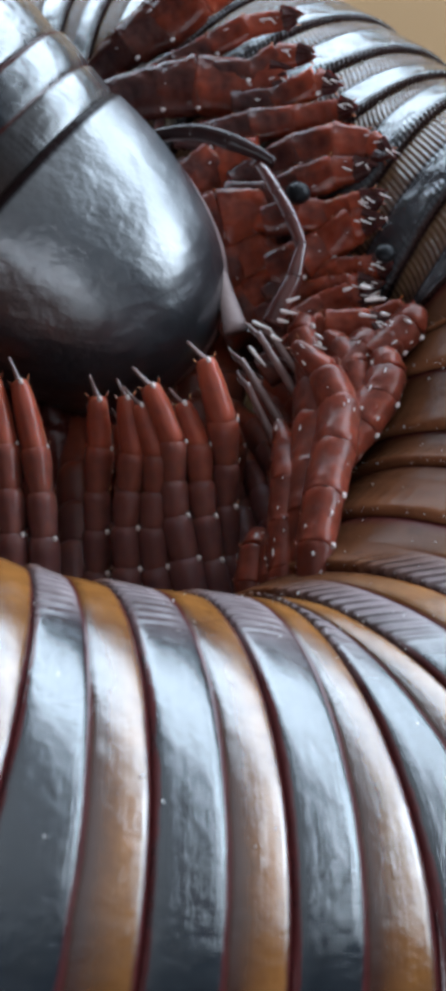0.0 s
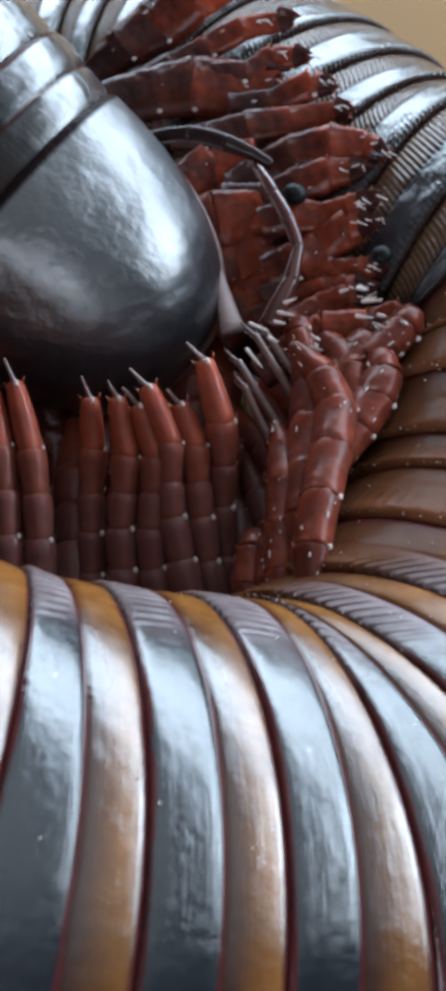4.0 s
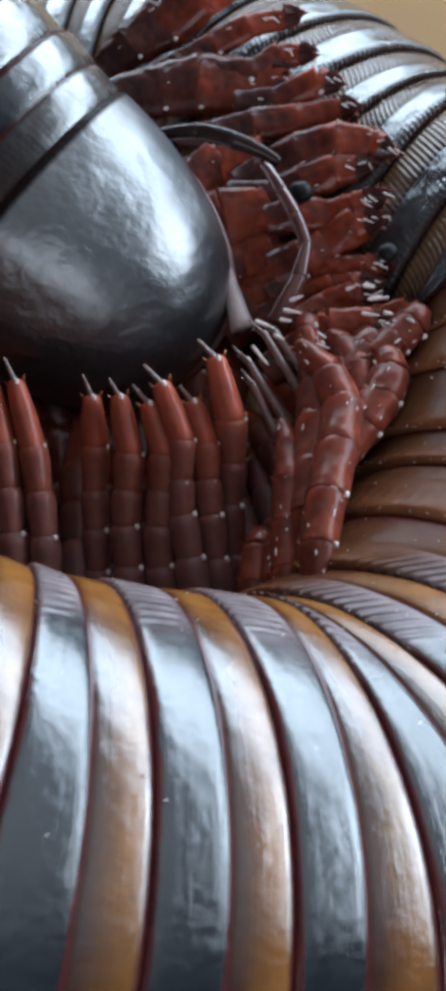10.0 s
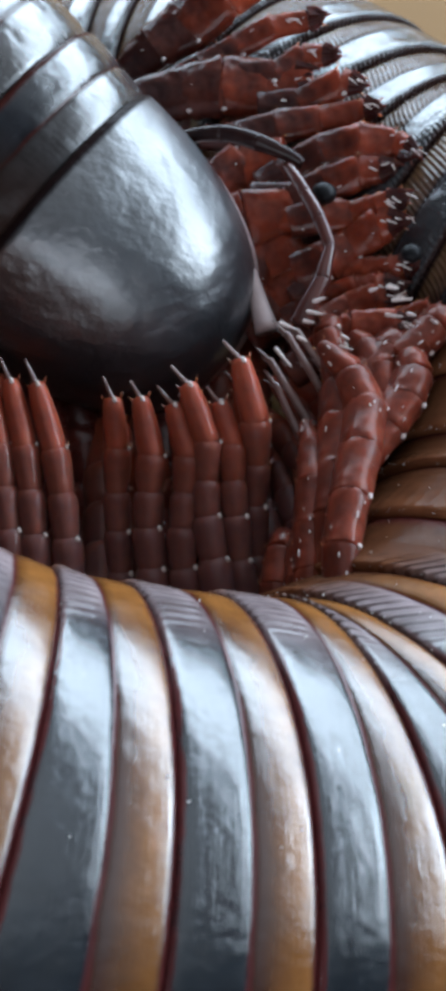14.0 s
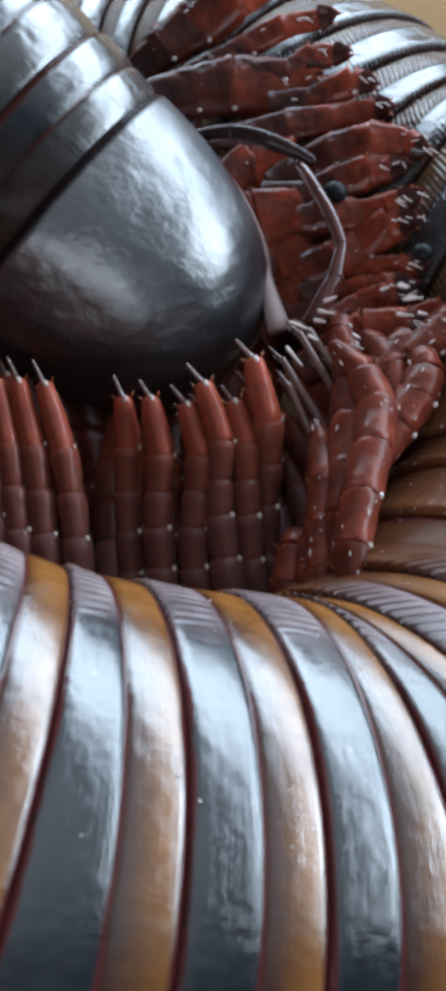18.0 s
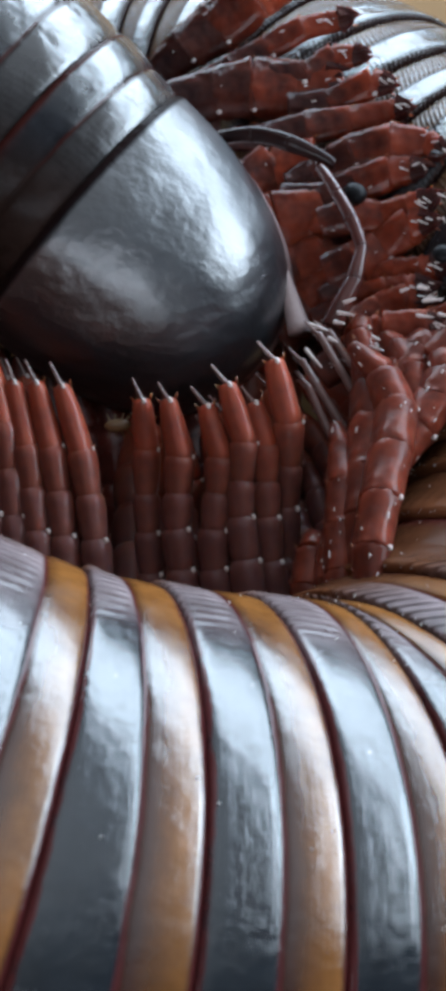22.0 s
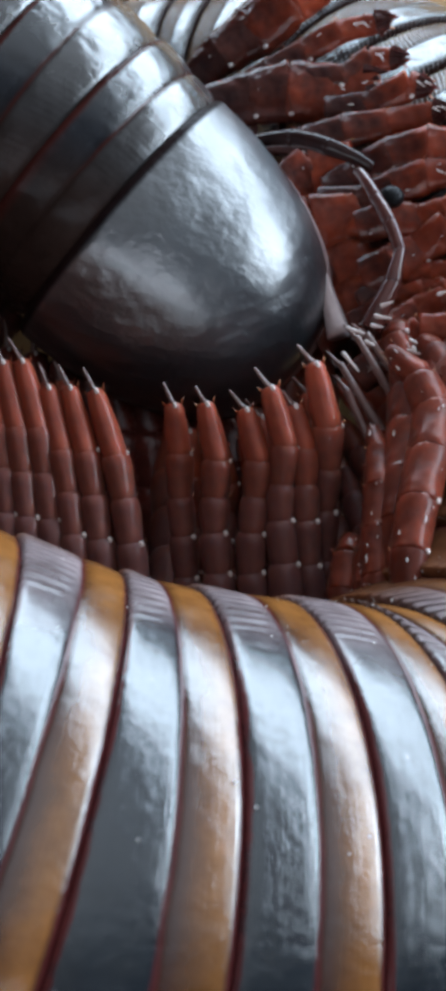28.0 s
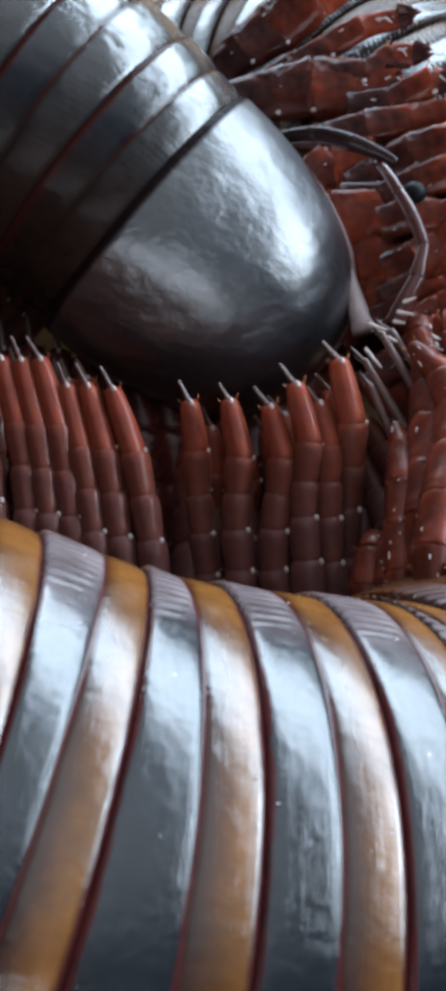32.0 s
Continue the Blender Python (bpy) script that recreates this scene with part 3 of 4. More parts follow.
# the front row: root, bow and tip of each leg that stands before the head
LEFT_ROW = [
    ((-11.4, 22.3, 11.9), (-10.8, 26.0, 15.2), (-12.0, 28.2, 17.2)),
    ((-10.4, 22.2, 11.4), (-9.8, 25.8, 14.6), (-11.0, 28.0, 16.7)),
    ((-9.5, 22.1, 11.0), (-8.9, 25.6, 14.2), (-10.1, 27.9, 16.3)),
    ((-8.6, 22.0, 10.6), (-8.0, 25.5, 13.8), (-9.2, 27.7, 15.9)),
    ((-7.7, 21.8, 10.2), (-7.2, 25.4, 13.6), (-8.3, 27.6, 15.6)),
    ((-6.8, 21.8, 9.9), (-6.2, 25.4, 13.6), (-7.4, 27.4, 15.3)),
    ((-6.1, 21.7, 9.8), (-5.8, 25.4, 13.7), (-6.8, 27.4, 15.3)),
    ((-5.4, 21.6, 9.7), (-5.3, 26.4, 14.6), (-6.4, 27.4, 15.3)),
    ((-4.7, 21.4, 9.6), (-4.8, 25.4, 13.6), (-5.5, 26.9, 14.8)),
    ((-4.0, 21.3, 9.4), (-4.1, 25.7, 13.9), (-5.0, 26.9, 14.8)),
    ((-3.2, 21.2, 9.3), (-3.1, 25.0, 13.2), (-4.3, 26.8, 14.8)),
]
# joints from the root to the tip of the claw, and the half width at each
MID_ROW = [
    ([(-1.93, 22.15, 9.16), (-1.94, 22.94, 10.09), (-2.0, 23.66, 10.95), (-2.05, 24.32, 11.75), (-2.03, 25.1, 12.67), (-2.15, 25.91, 13.76), (-2.52, 26.46, 14.45)], [0.31, 0.33, 0.33, 0.31, 0.32, 0.19, 0.05]),
    ([(-0.99, 21.69, 9.71), (-1.09, 22.59, 10.61), (-1.19, 23.3, 11.46), (-1.16, 23.95, 12.12), (-1.09, 24.6, 12.9), (-1.4, 25.6, 14.03), (-1.8, 26.02, 14.59)], [0.37, 0.37, 0.35, 0.34, 0.35, 0.18, 0.05]),
    ([(0.02, 21.61, 9.8), (-0.23, 22.51, 10.7), (-0.23, 23.22, 11.54), (-0.14, 23.87, 12.2), (-0.08, 24.49, 12.96), (-0.48, 25.39, 13.99), (-1.11, 25.85, 14.58)], [0.34, 0.37, 0.37, 0.34, 0.34, 0.18, 0.05]),
    ([(0.8, 21.47, 9.97), (0.59, 22.54, 11.03), (0.41, 23.34, 11.83), (0.39, 24.01, 12.49), (0.44, 24.69, 13.32), (-0.06, 25.69, 14.44), (-0.74, 26.16, 15.04)], [0.44, 0.4, 0.37, 0.34, 0.35, 0.2, 0.05]),
    ([(1.54, 21.53, 9.9), (1.3, 22.57, 10.93), (1.17, 23.4, 11.77), (1.12, 24.07, 12.43), (1.1, 24.76, 13.12), (0.76, 25.5, 13.99), (0.26, 25.88, 14.5)], [0.34, 0.3, 0.34, 0.32, 0.34, 0.18, 0.05]),
    ([(1.86, 21.97, 9.36), (1.74, 23.06, 10.59), (1.71, 23.89, 11.7), (1.75, 24.53, 12.62), (1.7, 25.14, 13.66), (1.29, 26.14, 14.93), (0.59, 26.58, 15.49)], [0.29, 0.31, 0.31, 0.32, 0.37, 0.2, 0.05]),
]
RIGHT_ROW = [  # bent over towards the head
    ((3.36, 23.03, 9.53), (3.58, 24.87, 13.07), (1.94, 26.65, 14.0)),
    ((3.64, 23.22, 9.44), (4.03, 25.49, 13.41), (1.71, 27.26, 14.33)),
    ((4.0, 23.6, 9.68), (4.62, 25.98, 13.89), (2.17, 27.94, 14.72)),
    ((4.37, 23.79, 9.73), (5.07, 26.37, 14.0), (2.43, 28.12, 14.63)),
]
FRONT_LEGS = [build_leg(base, mid, tip, (0, 0.7, -0.7), millipede) for base, mid, tip in LEFT_ROW]
FRONT_LEGS += [jointed_leg(joints, [w * 1.12 for w in widths[:-2]] + [widths[-2] * 1.3, widths[-1]], millipede) for joints, widths in MID_ROW]
FRONT_LEGS += [slender_leg(base, mid, tip, millipede, FAR_LEG) for base, mid, tip in RIGHT_ROW]

# stout legs crowded where the body turns
TURN_ROW = [
    ([(2.12, 20.19, 11.27), (2.13, 21.0, 11.79), (2.25, 21.8, 12.17), (2.41, 22.38, 12.19)], [0.35, 0.35, 0.32, 0.2]),
    ([(2.92, 19.67, 11.9), (2.91, 20.82, 12.48), (2.96, 22.06, 12.88), (3.04, 23.15, 13.26), (3.11, 24.35, 13.47), (3.02, 25.14, 13.55)], [0.34, 0.35, 0.34, 0.32, 0.27, 0.13]),
    ([(3.49, 19.53, 12.91), (3.61, 20.68, 13.49), (3.9, 22.01, 13.84), (4.28, 23.49, 14.06), (4.51, 24.83, 14.27), (4.19, 25.85, 14.71), (3.42, 26.62, 15.04)], [0.33, 0.4, 0.44, 0.48, 0.49, 0.37, 0.15]),
    ([(4.51, 24.01, 13.45), (5.08, 24.7, 13.73), (5.61, 25.52, 14.0), (5.97, 26.23, 14.29), (5.88, 26.86, 14.49)], [0.43, 0.47, 0.51, 0.46, 0.31]),
    ([(4.13, 25.71, 13.72), (4.7, 26.49, 13.95), (5.31, 27.29, 14.2), (5.65, 27.78, 14.42)], [0.41, 0.45, 0.45, 0.31]),
    ([(5.59, 27.0, 14.2), (6.18, 27.46, 14.39), (6.68, 27.84, 14.64), (6.93, 28.31, 14.83)], [0.41, 0.45, 0.45, 0.32]),
    ([(3.48, 19.79, 11.75), (3.43, 20.86, 12.54), (3.48, 22.1, 13.07), (3.65, 23.52, 13.36), (3.89, 24.9, 13.76), (3.99, 26.0, 14.15), (3.66, 26.91, 14.49)], [0.37, 0.41, 0.43, 0.46, 0.47, 0.41, 0.17]),
    ([(2.59, 19.93, 11.59), (2.58, 20.84, 12.21), (2.65, 21.57, 12.52), (2.76, 22.07, 12.59)], [0.22, 0.24, 0.21, 0.13]),
    ([(4.76, 24.69, 13.28), (5.13, 25.77, 13.67), (5.09, 26.69, 14.02), (4.77, 27.49, 14.25), (4.44, 27.9, 14.37)], [0.4, 0.48, 0.48, 0.35, 0.18]),
    ([(4.23, 26.81, 13.69), (3.91, 27.46, 14.05), (3.75, 27.99, 14.3), (3.95, 28.46, 14.49)], [0.31, 0.38, 0.35, 0.21]),
]
for joints, widths in TURN_ROW:
    LEGS.append(jointed_leg(joints, [w * 1.2 for w in widths], millipede, skin=TURN_LEG, names=PIECES[:len(joints) - 2] + ["foot"], glints=4))

# the fanned legs of the far side, root to foot
FAR_ROW = [
    ([(-2.36, 39.88, 15.83), (-1.41, 40.37, 16.49), (-0.14, 40.9, 17.19), (1.23, 41.31, 17.92), (2.37, 41.79, 18.57)], [0.47, 0.72, 0.84, 0.8, 0.5]),
    ([(-1.37, 38.54, 16.08), (0.28, 39.11, 16.83), (1.51, 39.43, 17.33), (2.73, 39.64, 17.71), (4.36, 39.87, 18.12)], [0.33, 0.43, 0.43, 0.39, 0.22]),
    ([(-1.67, 37.84, 15.93), (-0.34, 37.89, 16.31), (1.08, 37.75, 16.48), (2.48, 37.63, 16.68), (3.77, 37.64, 17.0)], [0.61, 0.89, 1.01, 0.89, 0.52]),
    ([(1.28, 37.81, 16.83), (2.48, 37.92, 17.11), (3.67, 38.01, 17.37), (4.66, 38.02, 17.56)], [0.36, 0.42, 0.4, 0.22]),
    ([(2.06, 36.86, 16.47), (3.24, 36.87, 16.79), (4.48, 36.65, 17.17), (5.4, 36.44, 17.41)], [0.4, 0.46, 0.41, 0.23]),
    ([(0.27, 36.22, 15.64), (1.65, 35.84, 16.01), (2.81, 35.78, 16.26), (3.96, 35.7, 16.63), (5.09, 35.58, 16.96), (5.56, 35.47, 17.15)], [0.4, 0.43, 0.49, 0.47, 0.35, 0.19]),
    ([(2.0, 34.24, 15.41), (2.96, 34.31, 15.78), (4.0, 34.37, 16.15), (5.19, 34.23, 16.61), (6.07, 33.93, 16.89), (6.45, 33.47, 17.01)], [0.39, 0.46, 0.54, 0.61, 0.43, 0.2]),
    ([(1.98, 33.35, 15.08), (3.02, 33.43, 15.47), (4.05, 33.47, 15.82), (5.15, 33.38, 16.18), (5.89, 33.26, 16.5)], [0.42, 0.48, 0.53, 0.47, 0.24]),
    ([(0.66, 34.58, 14.86), (1.83, 34.83, 15.28), (2.81, 34.79, 15.41), (3.58, 34.42, 15.2)], [0.8, 0.9, 0.79, 0.42]),
    ([(0.84, 32.92, 14.34), (1.99, 33.09, 14.68), (2.94, 33.06, 14.82), (3.74, 32.83, 14.75)], [0.89, 0.93, 0.78, 0.41]),
    ([(1.22, 31.66, 13.37), (2.17, 31.84, 13.71), (3.12, 32.01, 14.05), (3.87, 32.12, 14.32)], [0.93, 0.98, 0.77, 0.41]),
    ([(1.59, 30.55, 12.55), (2.54, 30.86, 13.03), (3.48, 31.17, 13.5), (4.23, 31.34, 13.84)], [0.88, 0.87, 0.72, 0.36]),
    ([(2.88, 32.31, 15.19), (3.8, 32.1, 15.29), (4.62, 32.05, 15.54), (5.39, 31.85, 15.93), (6.11, 31.73, 16.26)], [0.46, 0.48, 0.48, 0.45, 0.22]),
    ([(3.05, 30.94, 14.12), (3.96, 31.1, 14.57), (4.78, 31.27, 15.05), (5.47, 31.27, 15.49), (6.1, 31.16, 15.82)], [0.55, 0.58, 0.55, 0.49, 0.24]),
    ([(3.22, 30.32, 13.78), (4.13, 30.49, 14.26), (5.03, 30.55, 14.62), (5.71, 30.37, 14.89), (6.24, 30.11, 15.07)], [0.5, 0.52, 0.52, 0.44, 0.22]),
    ([(2.83, 29.7, 13.43), (3.83, 29.89, 13.93), (4.72, 29.92, 14.27), (5.42, 29.85, 14.5), (5.99, 29.76, 14.71)], [0.5, 0.52, 0.52, 0.44, 0.22]),
    ([(2.97, 28.83, 13.42), (3.87, 29.18, 13.93), (4.67, 29.29, 14.2), (5.38, 29.3, 14.37), (5.99, 29.24, 14.47)], [0.44, 0.49, 0.49, 0.44, 0.22]),
    ([(4.02, 28.25, 13.43), (4.9, 28.66, 14.01), (5.77, 28.72, 14.37), (6.51, 28.52, 14.61), (7.0, 28.32, 14.71)], [0.49, 0.51, 0.53, 0.48, 0.23]),
    ([(2.91, 27.69, 13.41), (3.77, 27.93, 13.95), (4.64, 28.06, 14.25), (5.42, 28.1, 14.44), (6.02, 28.11, 14.61)], [0.48, 0.53, 0.52, 0.47, 0.23]),
]
for row, (joints, widths) in enumerate(FAR_ROW):
    joints = [np.array(p) + [dice.uniform(-0.2, 0.2) for _ in range(3)] for p in joints]
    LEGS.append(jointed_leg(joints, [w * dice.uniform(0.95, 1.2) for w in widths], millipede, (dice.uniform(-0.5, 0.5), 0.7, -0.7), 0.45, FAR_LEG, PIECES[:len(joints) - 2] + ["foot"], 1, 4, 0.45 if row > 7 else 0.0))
    # pale bristles off the feet, added in place of the bright glints there
    for j in range(5 if row > 10 else 3):
        f = dice.uniform(0.0, 1.0)
        a = joints[-2] * (1 - f) + joints[-1] * f + np.array([dice.uniform(-0.2, 0.2), -0.36, 0.36])
        d = np.array([dice.uniform(0.1, 1.0), dice.uniform(-0.5, 0.1), dice.uniform(-0.5, 0.3)])
        d *= dice.uniform(0.14, 0.36) / np.linalg.norm(d)
        m = Matrix.Translation(Vector(a * MM)) @ frame_along(d, (0, 0.7, -0.7))
        part("bristle", segment_mesh("claw", np.linalg.norm(d), 0.026, 0.018, PALE_GLINT, 1.0), LEGS[-1], "", LEGS[-1].matrix_basis.inverted() @ m)

# pale slivers for the claw tips and painted glints among the bent legs
SLIVERS = [
    ((3.12, 27.78, 15.27), (3.61, 27.53, 15.31)),
    ((3.03, 27.6, 15.09), (3.36, 27.38, 15.15)),
    ((3.29, 27.96, 15.45), (3.66, 27.88, 15.66)),
    ((4.06, 27.32, 14.81), (4.29, 27.05, 14.83)),
    ((4.01, 27.11, 14.61), (4.38, 26.86, 14.63)),
    ((4.06, 26.97, 14.46), (4.29, 26.63, 14.4)),
    ((5.26, 27.72, 15.21), (5.74, 27.5, 15.27)),
    ((5.86, 27.74, 15.24), (6.11, 27.52, 15.3)),
    ((5.35, 26.99, 14.48), (5.66, 26.7, 14.48)),
    ((5.69, 27.11, 14.61), (6.03, 26.87, 14.65)),
    ((5.43, 28.0, 15.49), (6.0, 27.86, 15.63)),
    ((4.83, 28.18, 15.67), (5.09, 28.07, 15.85)),
    ((5.29, 28.26, 15.76), (5.57, 28.03, 15.8)),
    ((4.49, 26.71, 14.21), (4.72, 26.39, 14.16)),
    ((2.35, 27.56, 15.05), (2.88, 27.23, 15.01)),
    ((2.26, 27.08, 14.57), (2.71, 26.51, 14.28)),
    ((6.46, 27.66, 15.15), (6.68, 27.35, 15.13)),
    ((2.86, 27.29, 14.79), (3.15, 27.02, 14.79)),
]
for k, (a, b) in enumerate(SLIVERS):
    a, b = np.array(a) * MM, np.array(b) * MM
    owner = LEGS[-1 - k % 8]
    m = Matrix.Translation(Vector(a)) @ frame_along(b - a, (0, 0.7, -0.7))
    part("claw", segment_mesh("claw", np.linalg.norm(b - a) / MM, 0.06, 0.035, PALE_GLINT, 1.0), owner, "", owner.matrix_basis.inverted() @ m)

# filler legs added to block light and hide the table inside the coil
for s, spread in ((KNOT[18], 0), (KNOT[18] + 1.5, 1), (KNOT[19], 0), (KNOT[20], 1), (KNOT[20] + 2, 0), (KNOT[21], 1)):
    p, t, v, b, r = at(s)
    a = -0.9 if (b * math.sin(-0.9))[2] < 0 else 0.9
    base = p + (v * math.cos(a) + b * math.sin(a)) * (r * 0.9)
    tip = np.array([-4.0, 37.0, 9.0]) if spread else np.array([-0.5, 33.0, 8.0])
    tip = tip + np.array([dice.uniform(-2, 2), dice.uniform(-2, 2), dice.uniform(-1, 1)])
    LEGS.append(build_leg(base, (base + tip) / 2 + np.array([0, 0, 1.0]), tip, np.cross(tip - base, t), millipede, 1.3))

# two filler legs added to keep the gap in the front row dark
LEGS.append(build_leg((-2.5, 21.5, 8.5), (-2.5, 26.0, 9.0), (-2.7, 30.5, 10.5), (0, 0.7, -0.7), millipede, 1.7))
LEGS.append(build_leg((-2.0, 21.5, 8.0), (-2.0, 25.0, 7.5), (-2.2, 29.0, 8.0), (0, 0.7, -0.7), millipede, 1.7))

# more filler legs added under the head to cover the lit table
LEGS.append(build_leg((0.04, 26.89, 8.87), (-0.06, 29.24, 10.09), (-0.26, 32.25, 11.69), (0, 0.7, -0.7), millipede, 1.9))
LEGS.append(build_leg((0.99, 26.89, 8.87), (0.92, 29.24, 10.09), (0.74, 32.25, 11.69), (0, 0.7, -0.7), millipede, 1.9))
LEGS.append(build_leg((1.85, 26.89, 8.87), (1.79, 29.24, 10.09), (1.64, 32.25, 11.69), (0, 0.7, -0.7), millipede, 1.9))

# a second rank added behind the front row to keep its gaps dark
for base, mid, tip in LEFT_ROW[:-3]:
    shift = np.array([0.3, 1.6, -2.2])
    LEGS.append(build_leg(np.array(base) + shift * 0.4, np.array(mid) + shift, np.array(tip) + shift, (0, 0.7, -0.7), millipede, 1.2))
for joints, widths in MID_ROW:
    shift = np.array([0.1, 1.5, -2.3])
    LEGS.append(jointed_leg([np.array(p) + shift * min(1.0, 0.4 + 0.2 * k) for k, p in enumerate(joints)], [w * 1.3 for w in widths], millipede))

# and an added third one, coloured shade-dark, fills the black gap under the head, up to its throat
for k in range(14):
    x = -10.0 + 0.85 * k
    LEGS.append(build_leg((x, 22.8, 6.0), (x + 0.2, 27.5, 8.4), (x - 0.5, 30.6 + (1.2 if x < -3 else 0.0) + dice.uniform(-0.4, 0.4), 12.6 if x < -3 else 11.4), (0, 0.7, -0.7), millipede, 1.7, SHADED_LEG))

# the short legs under the raised front of the body
s = 0.6
while s < KNOT[6]:
    for a in (35, 10, -15, -40) if s < 9 else (20, -20):
        p, t, v, b, r = at(s)
        a = radians(a)
        d = v * math.cos(a) + b * math.sin(a)
        if s < 9 and (d[2] > -0.75 or d[1] < -0.5):
            continue
        base = p + d * r * 0.93
        tip = base + d * 5.5 + v * 1.0
        tip[2] = max(tip[2], 1.0)
        build_leg(base, (base + tip) / 2 + t * 0.4, tip, np.cross(tip - base, t), head if s < 9 else millipede)
    s += 0.7 if s < 9 else 1.0


# the pale cheek that widens below the shield
a, b = Vector((1.34, 32.1, 14.79)), Vector((2.05, 29.55, 13.22))
part("cheek", segment_mesh("antenna", (b - a).length, 0.08, 0.36, PALE, 1.0), head, "pale pinkish cheek", Matrix.Translation(a * MM) @ frame_along(b - a, (0, 0.7, -0.7)))


# ---- antennae ----
def rod(name, pts, widths, parent, label, dark=9):
    """A jointed feeler through the given points."""
    first, firstm = None, None
    for i in range(len(pts) - 1):
        a, b = Vector(pts[i]), Vector(pts[i + 1])
        me = segment_mesh(name, (b - a).length, widths[i], widths[i + 1], ANTENNA if i < dark else AMBER, 1.1)
        m = Matrix.Translation(a * MM) @ frame_along(b - a, (0, 0, 1))
        if first is None:
            first, firstm = part(name, me, parent, label, m), m
        else:
            part("antenna_joint", me, first, "", firstm.inverted() @ m)
    return first


feelers = [
    rod("antenna", [(-0.6, 34.7, 16.5), (0.88, 34.1, 17.05), (1.89, 33.5, 17.1), (3.18, 33.0, 16.7)], [0.18, 0.24, 0.25, 0.15], millipede, "thin dark bent antenna"),
    rod("antenna", [(2.75, 32.86, 16.67), (3.2, 31.68, 16.49), (3.55, 30.74, 16.25), (3.8, 29.95, 15.88), (3.57, 29.13, 15.35), (2.97, 28.23, 14.45)],
        [0.16, 0.19, 0.20, 0.17, 0.24, 0.32], millipede, "thin dark antenna with a glossy elbow", 0),
]


# ---- glossy black pits among the leg roots, and dust and rim glints on the rings ----
def bead(radius, material, name):
    grid = [[(radius * math.cos(e) * math.cos(a) * MM, radius * math.cos(e) * math.sin(a) * MM, radius * 0.8 * math.sin(e) * MM)
             for a in (2 * math.pi * c / 16 for c in range(16))] for e in (-1.5 + 3.0 * i / 10 for i in range(11))]
    return mesh_from(name, *loft(grid), material)


BLACK = leg_material("black_bead_chitin", (0.012, 0.011, 0.012), (0.006, 0.006, 0.007), 0.4, 0.2, 0.0, sheen=0.15)
for place, size in (((3.85, 32.32, 16.14), 0.38), ((6.17, 29.82, 15.76), 0.3)):
    part("bead", bead(size, BLACK, "bead"), millipede, "glossy black bead between the leg roots", Matrix.Translation(Vector(place) * MM))


def build_dust_glints():
    verts, faces = [], []
    grit = random.Random(11)
    for k in range(1050):
        s = grit.uniform(KNOT[9], KNOT[20]) if k < 420 else grit.uniform(KNOT[13], KNOT[18])
        if k >= 600:
            # the rest is set along the rims as painted beads of highlight
            s = grit.choice([q + l * grit.uniform(0.93, 1.03) for q, l in RING_STARTS if KNOT[11] < q < KNOT[20]])
        p, t, v, b, r = at(s)
        a = radians(grit.uniform(20, 150)) * grit.choice((-1, 1)) if k < 420 else radians(grit.uniform(25, 110)) * (1 if b[2] > 0 else -1)
        d = v * math.cos(a) + b * math.sin(a)
        c, size, k = p + d * r * 0.992, grit.choice((0.014, 0.018, 0.022, 0.03)), len(verts)
        for q in (t, v, b, -t, -v, -b):
            verts.append(tuple((c + q * size * grit.uniform(0.6, 1.3)) * MM))
        faces += [tuple(k + i for i in f) for f in ((0, 1, 2), (1, 3, 2), (3, 4, 2), (4, 0, 2), (1, 0, 5), (3, 1, 5), (4, 3, 5), (0, 4, 5))]
    dust = new("dust", mesh_from("dust", verts, faces, leg_material("dust_glint_flakes", (0.8, 0.76, 0.72), (0.6, 0.55, 0.5), 0.5)))
    dust.matrix_basis = LEVEL
    tagged(dust, "fine pale dust and glint specks on the banded rings", "dust", kind="stuff")


build_dust_glints()


# ---- a mite that crawls over the legs ----
def build_mite():
    body_mat = leg_material("mite_skin", (0.24, 0.135, 0.06), (0.15, 0.08, 0.035), 0.4)
    mite_root = new("mite")
    tagged(mite_root, "tiny pale amber mite crawling between the legs", "mite")
    grid = []
    for i in range(9):
        e = -1.45 + 2.9 * i / 8
        grid.append([(0.36 * math.sin(e) * MM, 0.18 * math.cos(e) * math.cos(a) * MM, 0.14 * math.cos(e) * math.sin(a) * MM) for a in (2 * math.pi * c / 14 for c in range(14))])
    part("body", mesh_from("body", *loft(grid), body_mat), mite_root)
    for side in (-1, 1):
        for k in range(4):
            x = -0.2 + 0.14 * k
            a, b = Vector((x, 0.12 * side, -0.02)), Vector((x * 1.6 + 0.05, 0.33 * side, -0.08))
            me = segment_mesh("antenna", (b - a).length, 0.028, 0.012, body_mat, 1.0)
            part("leg", me, mite_root, "", Matrix.Translation(a * MM) @ frame_along(b - a, (0, 0, 1)))
    return mite_root


mite = build_mite()


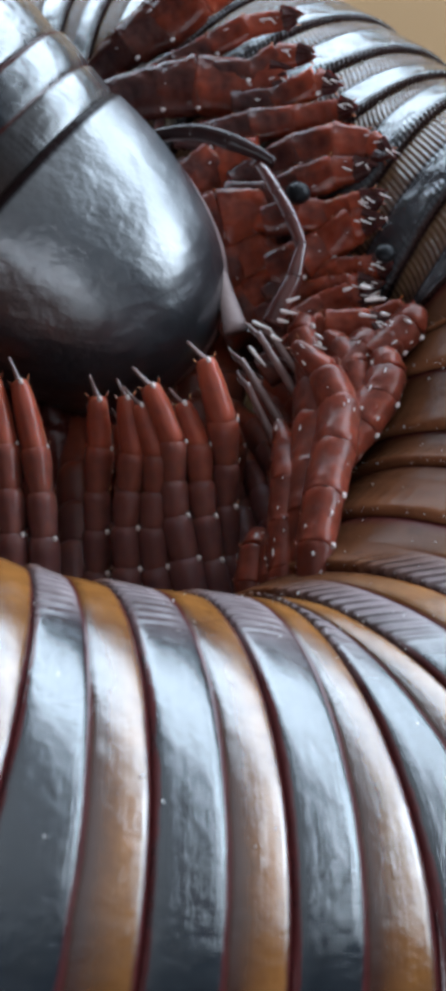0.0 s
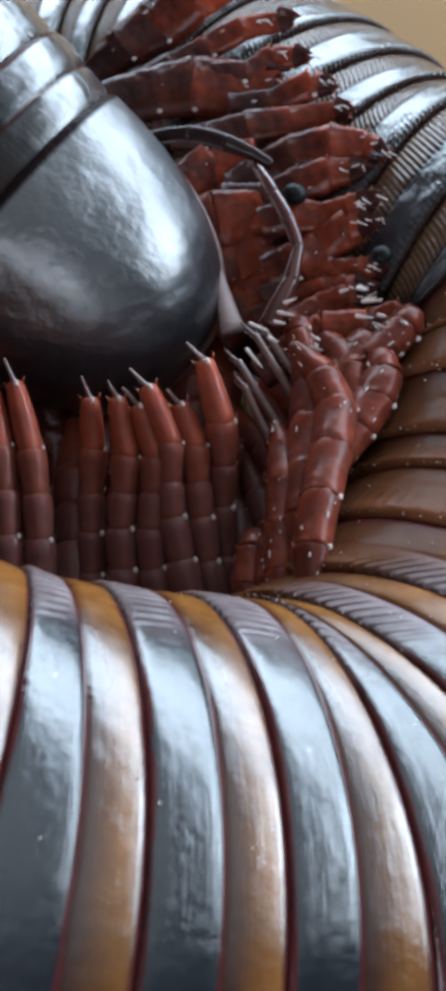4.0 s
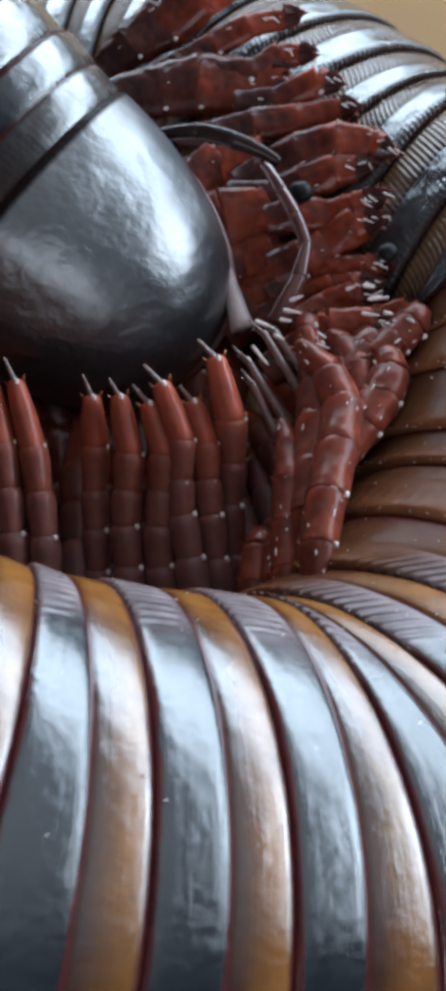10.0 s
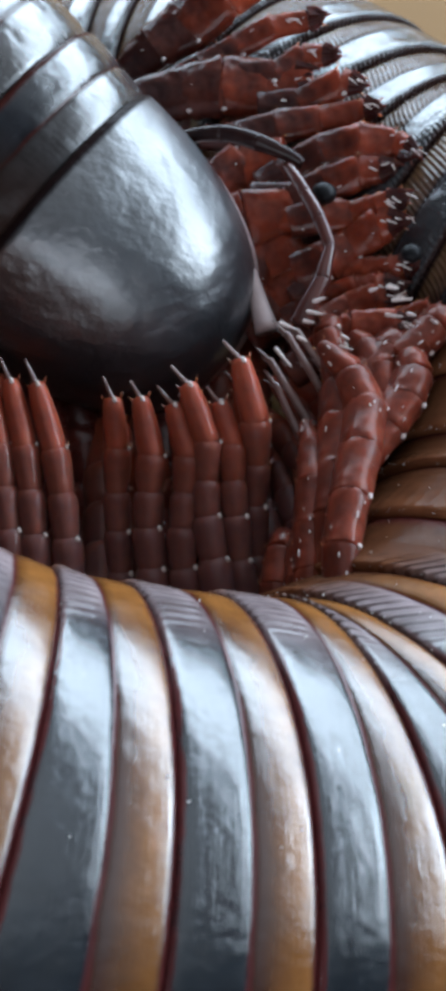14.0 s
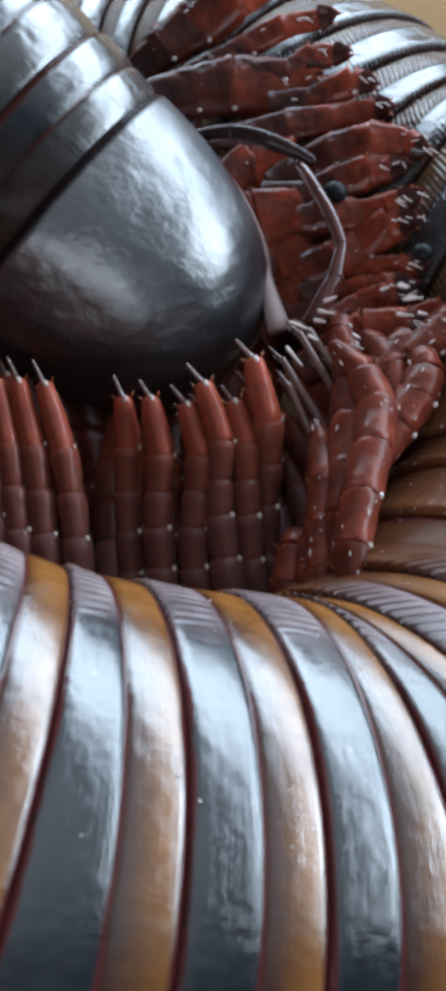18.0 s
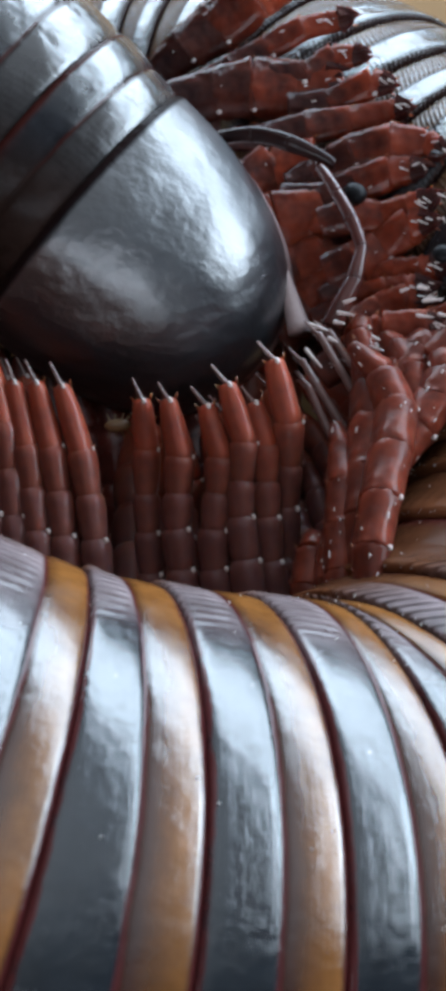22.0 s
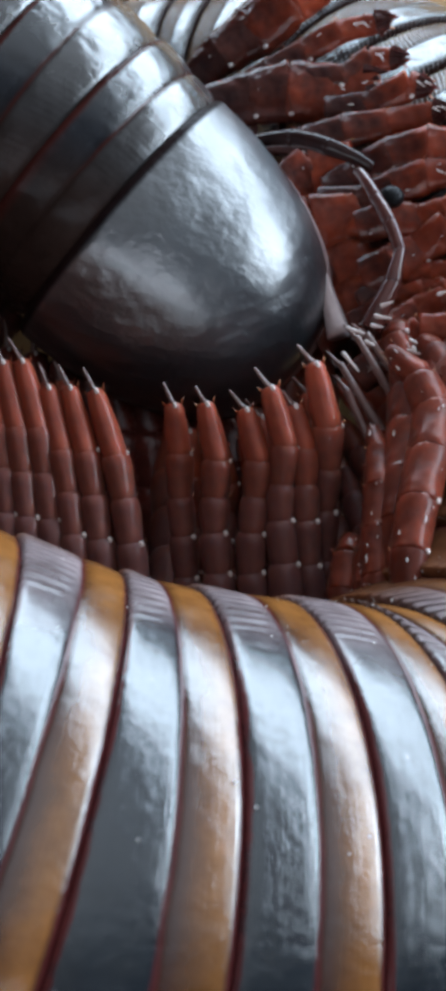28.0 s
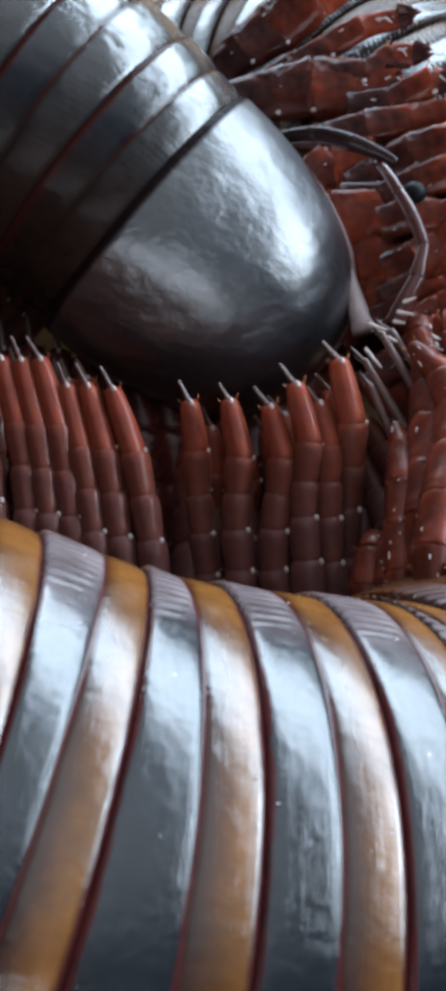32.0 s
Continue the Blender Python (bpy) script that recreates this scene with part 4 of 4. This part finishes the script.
def motions():
    creep = [(0, 0), (2, 0), (6, 3), (8, 5), (12, 6), (16, 9), (20, 11), (24, 12.5), (28, 15), (30, 17.5), (32, 19)]
    walk(head, [(t, pose(d * 0.0195 * MM, 0, 0)) for t, d in creep])
    for ob in feelers:
        m = ob.matrix_basis.copy()
        walk(ob, [(t, pose(d * 0.009 * MM, 0, 0) @ m) for t, d in creep])
    # the standing legs lean: degrees at the end of the clip, or at set times
    lean = [-4.6] * 7 + [-4.8, -5.0, -5.2, -5.4] + [None] * 6 + [2.0, 1.9, 1.8, 1.7]
    times = (0, 2, 6, 10, 16, 24, 32)
    sway = [(3.0, 2.2, 1.8, 0.7, 0, -0.5, -3.3), (3.2, 2.6, 1.2, 0.7, 0, -0.5, 0), (-2.4, -2.2, -1.1, -0.8, 0, 0.6, 1.5),
            (-3.4, -3.6, -2.5, -1.4, 0, 2.3, 3.9), (-3.4, -3.6, -2.2, -1.5, 0, 0.9, 2.2), (-2.2, -2.1, -1.2, -0.6, 0, 0.8, 1.8)]
    for k, (ob, end) in enumerate(zip(FRONT_LEGS, lean)):
        m = ob.matrix_basis.copy()
        root = m.translation.copy()
        turns = [(t, end * d / 19) for t, d in creep] if end is not None else list(zip(times, sway[k - len(LEFT_ROW)]))
        walk(ob, [(t, Matrix.Translation(root) @ Matrix.Rotation(radians(turn), 4, Vector((0, 0.7071, -0.7071))) @ Matrix.Translation(-root) @ m) for t, turn in turns])
    trail = [  # seconds, place, heading
        (0, (-1.9, 27.9, 9.2), 15),
        (20.5, (-1.8, 27.6, 10.2), 15),
        (20.9, (-1.6, 26.5, 13.2), 30),
        (21.2, (-1.6, 25.3, 14.6), -10),
        (21.4, (-1.9, 25.2, 14.7), 0),
        (21.6, (-2.3, 25.6, 13.8), 5),
        (21.8, (-2.75, 25.7, 13.2), 5),
        (22.0, (-2.85, 25.7, 13.0), 5),
        (22.2, (-2.9, 25.4, 12.8), 5),
        (22.4, (-2.9, 25.8, 12.0), 10),
        (22.7, (-3.0, 26.2, 11.3), 10),
        (23.2, (-3.0, 26.6, 10.3), 10),
        (24, (-3.1, 26.8, 9.1), 10),
        (32, (-3.1, 26.8, 9.0), 10),
    ]
    walk(mite, [(t, LEVEL @ pose(x * MM, y * MM, z * MM, 45, 0, a)) for t, (x, y, z), a in trail])


motions()
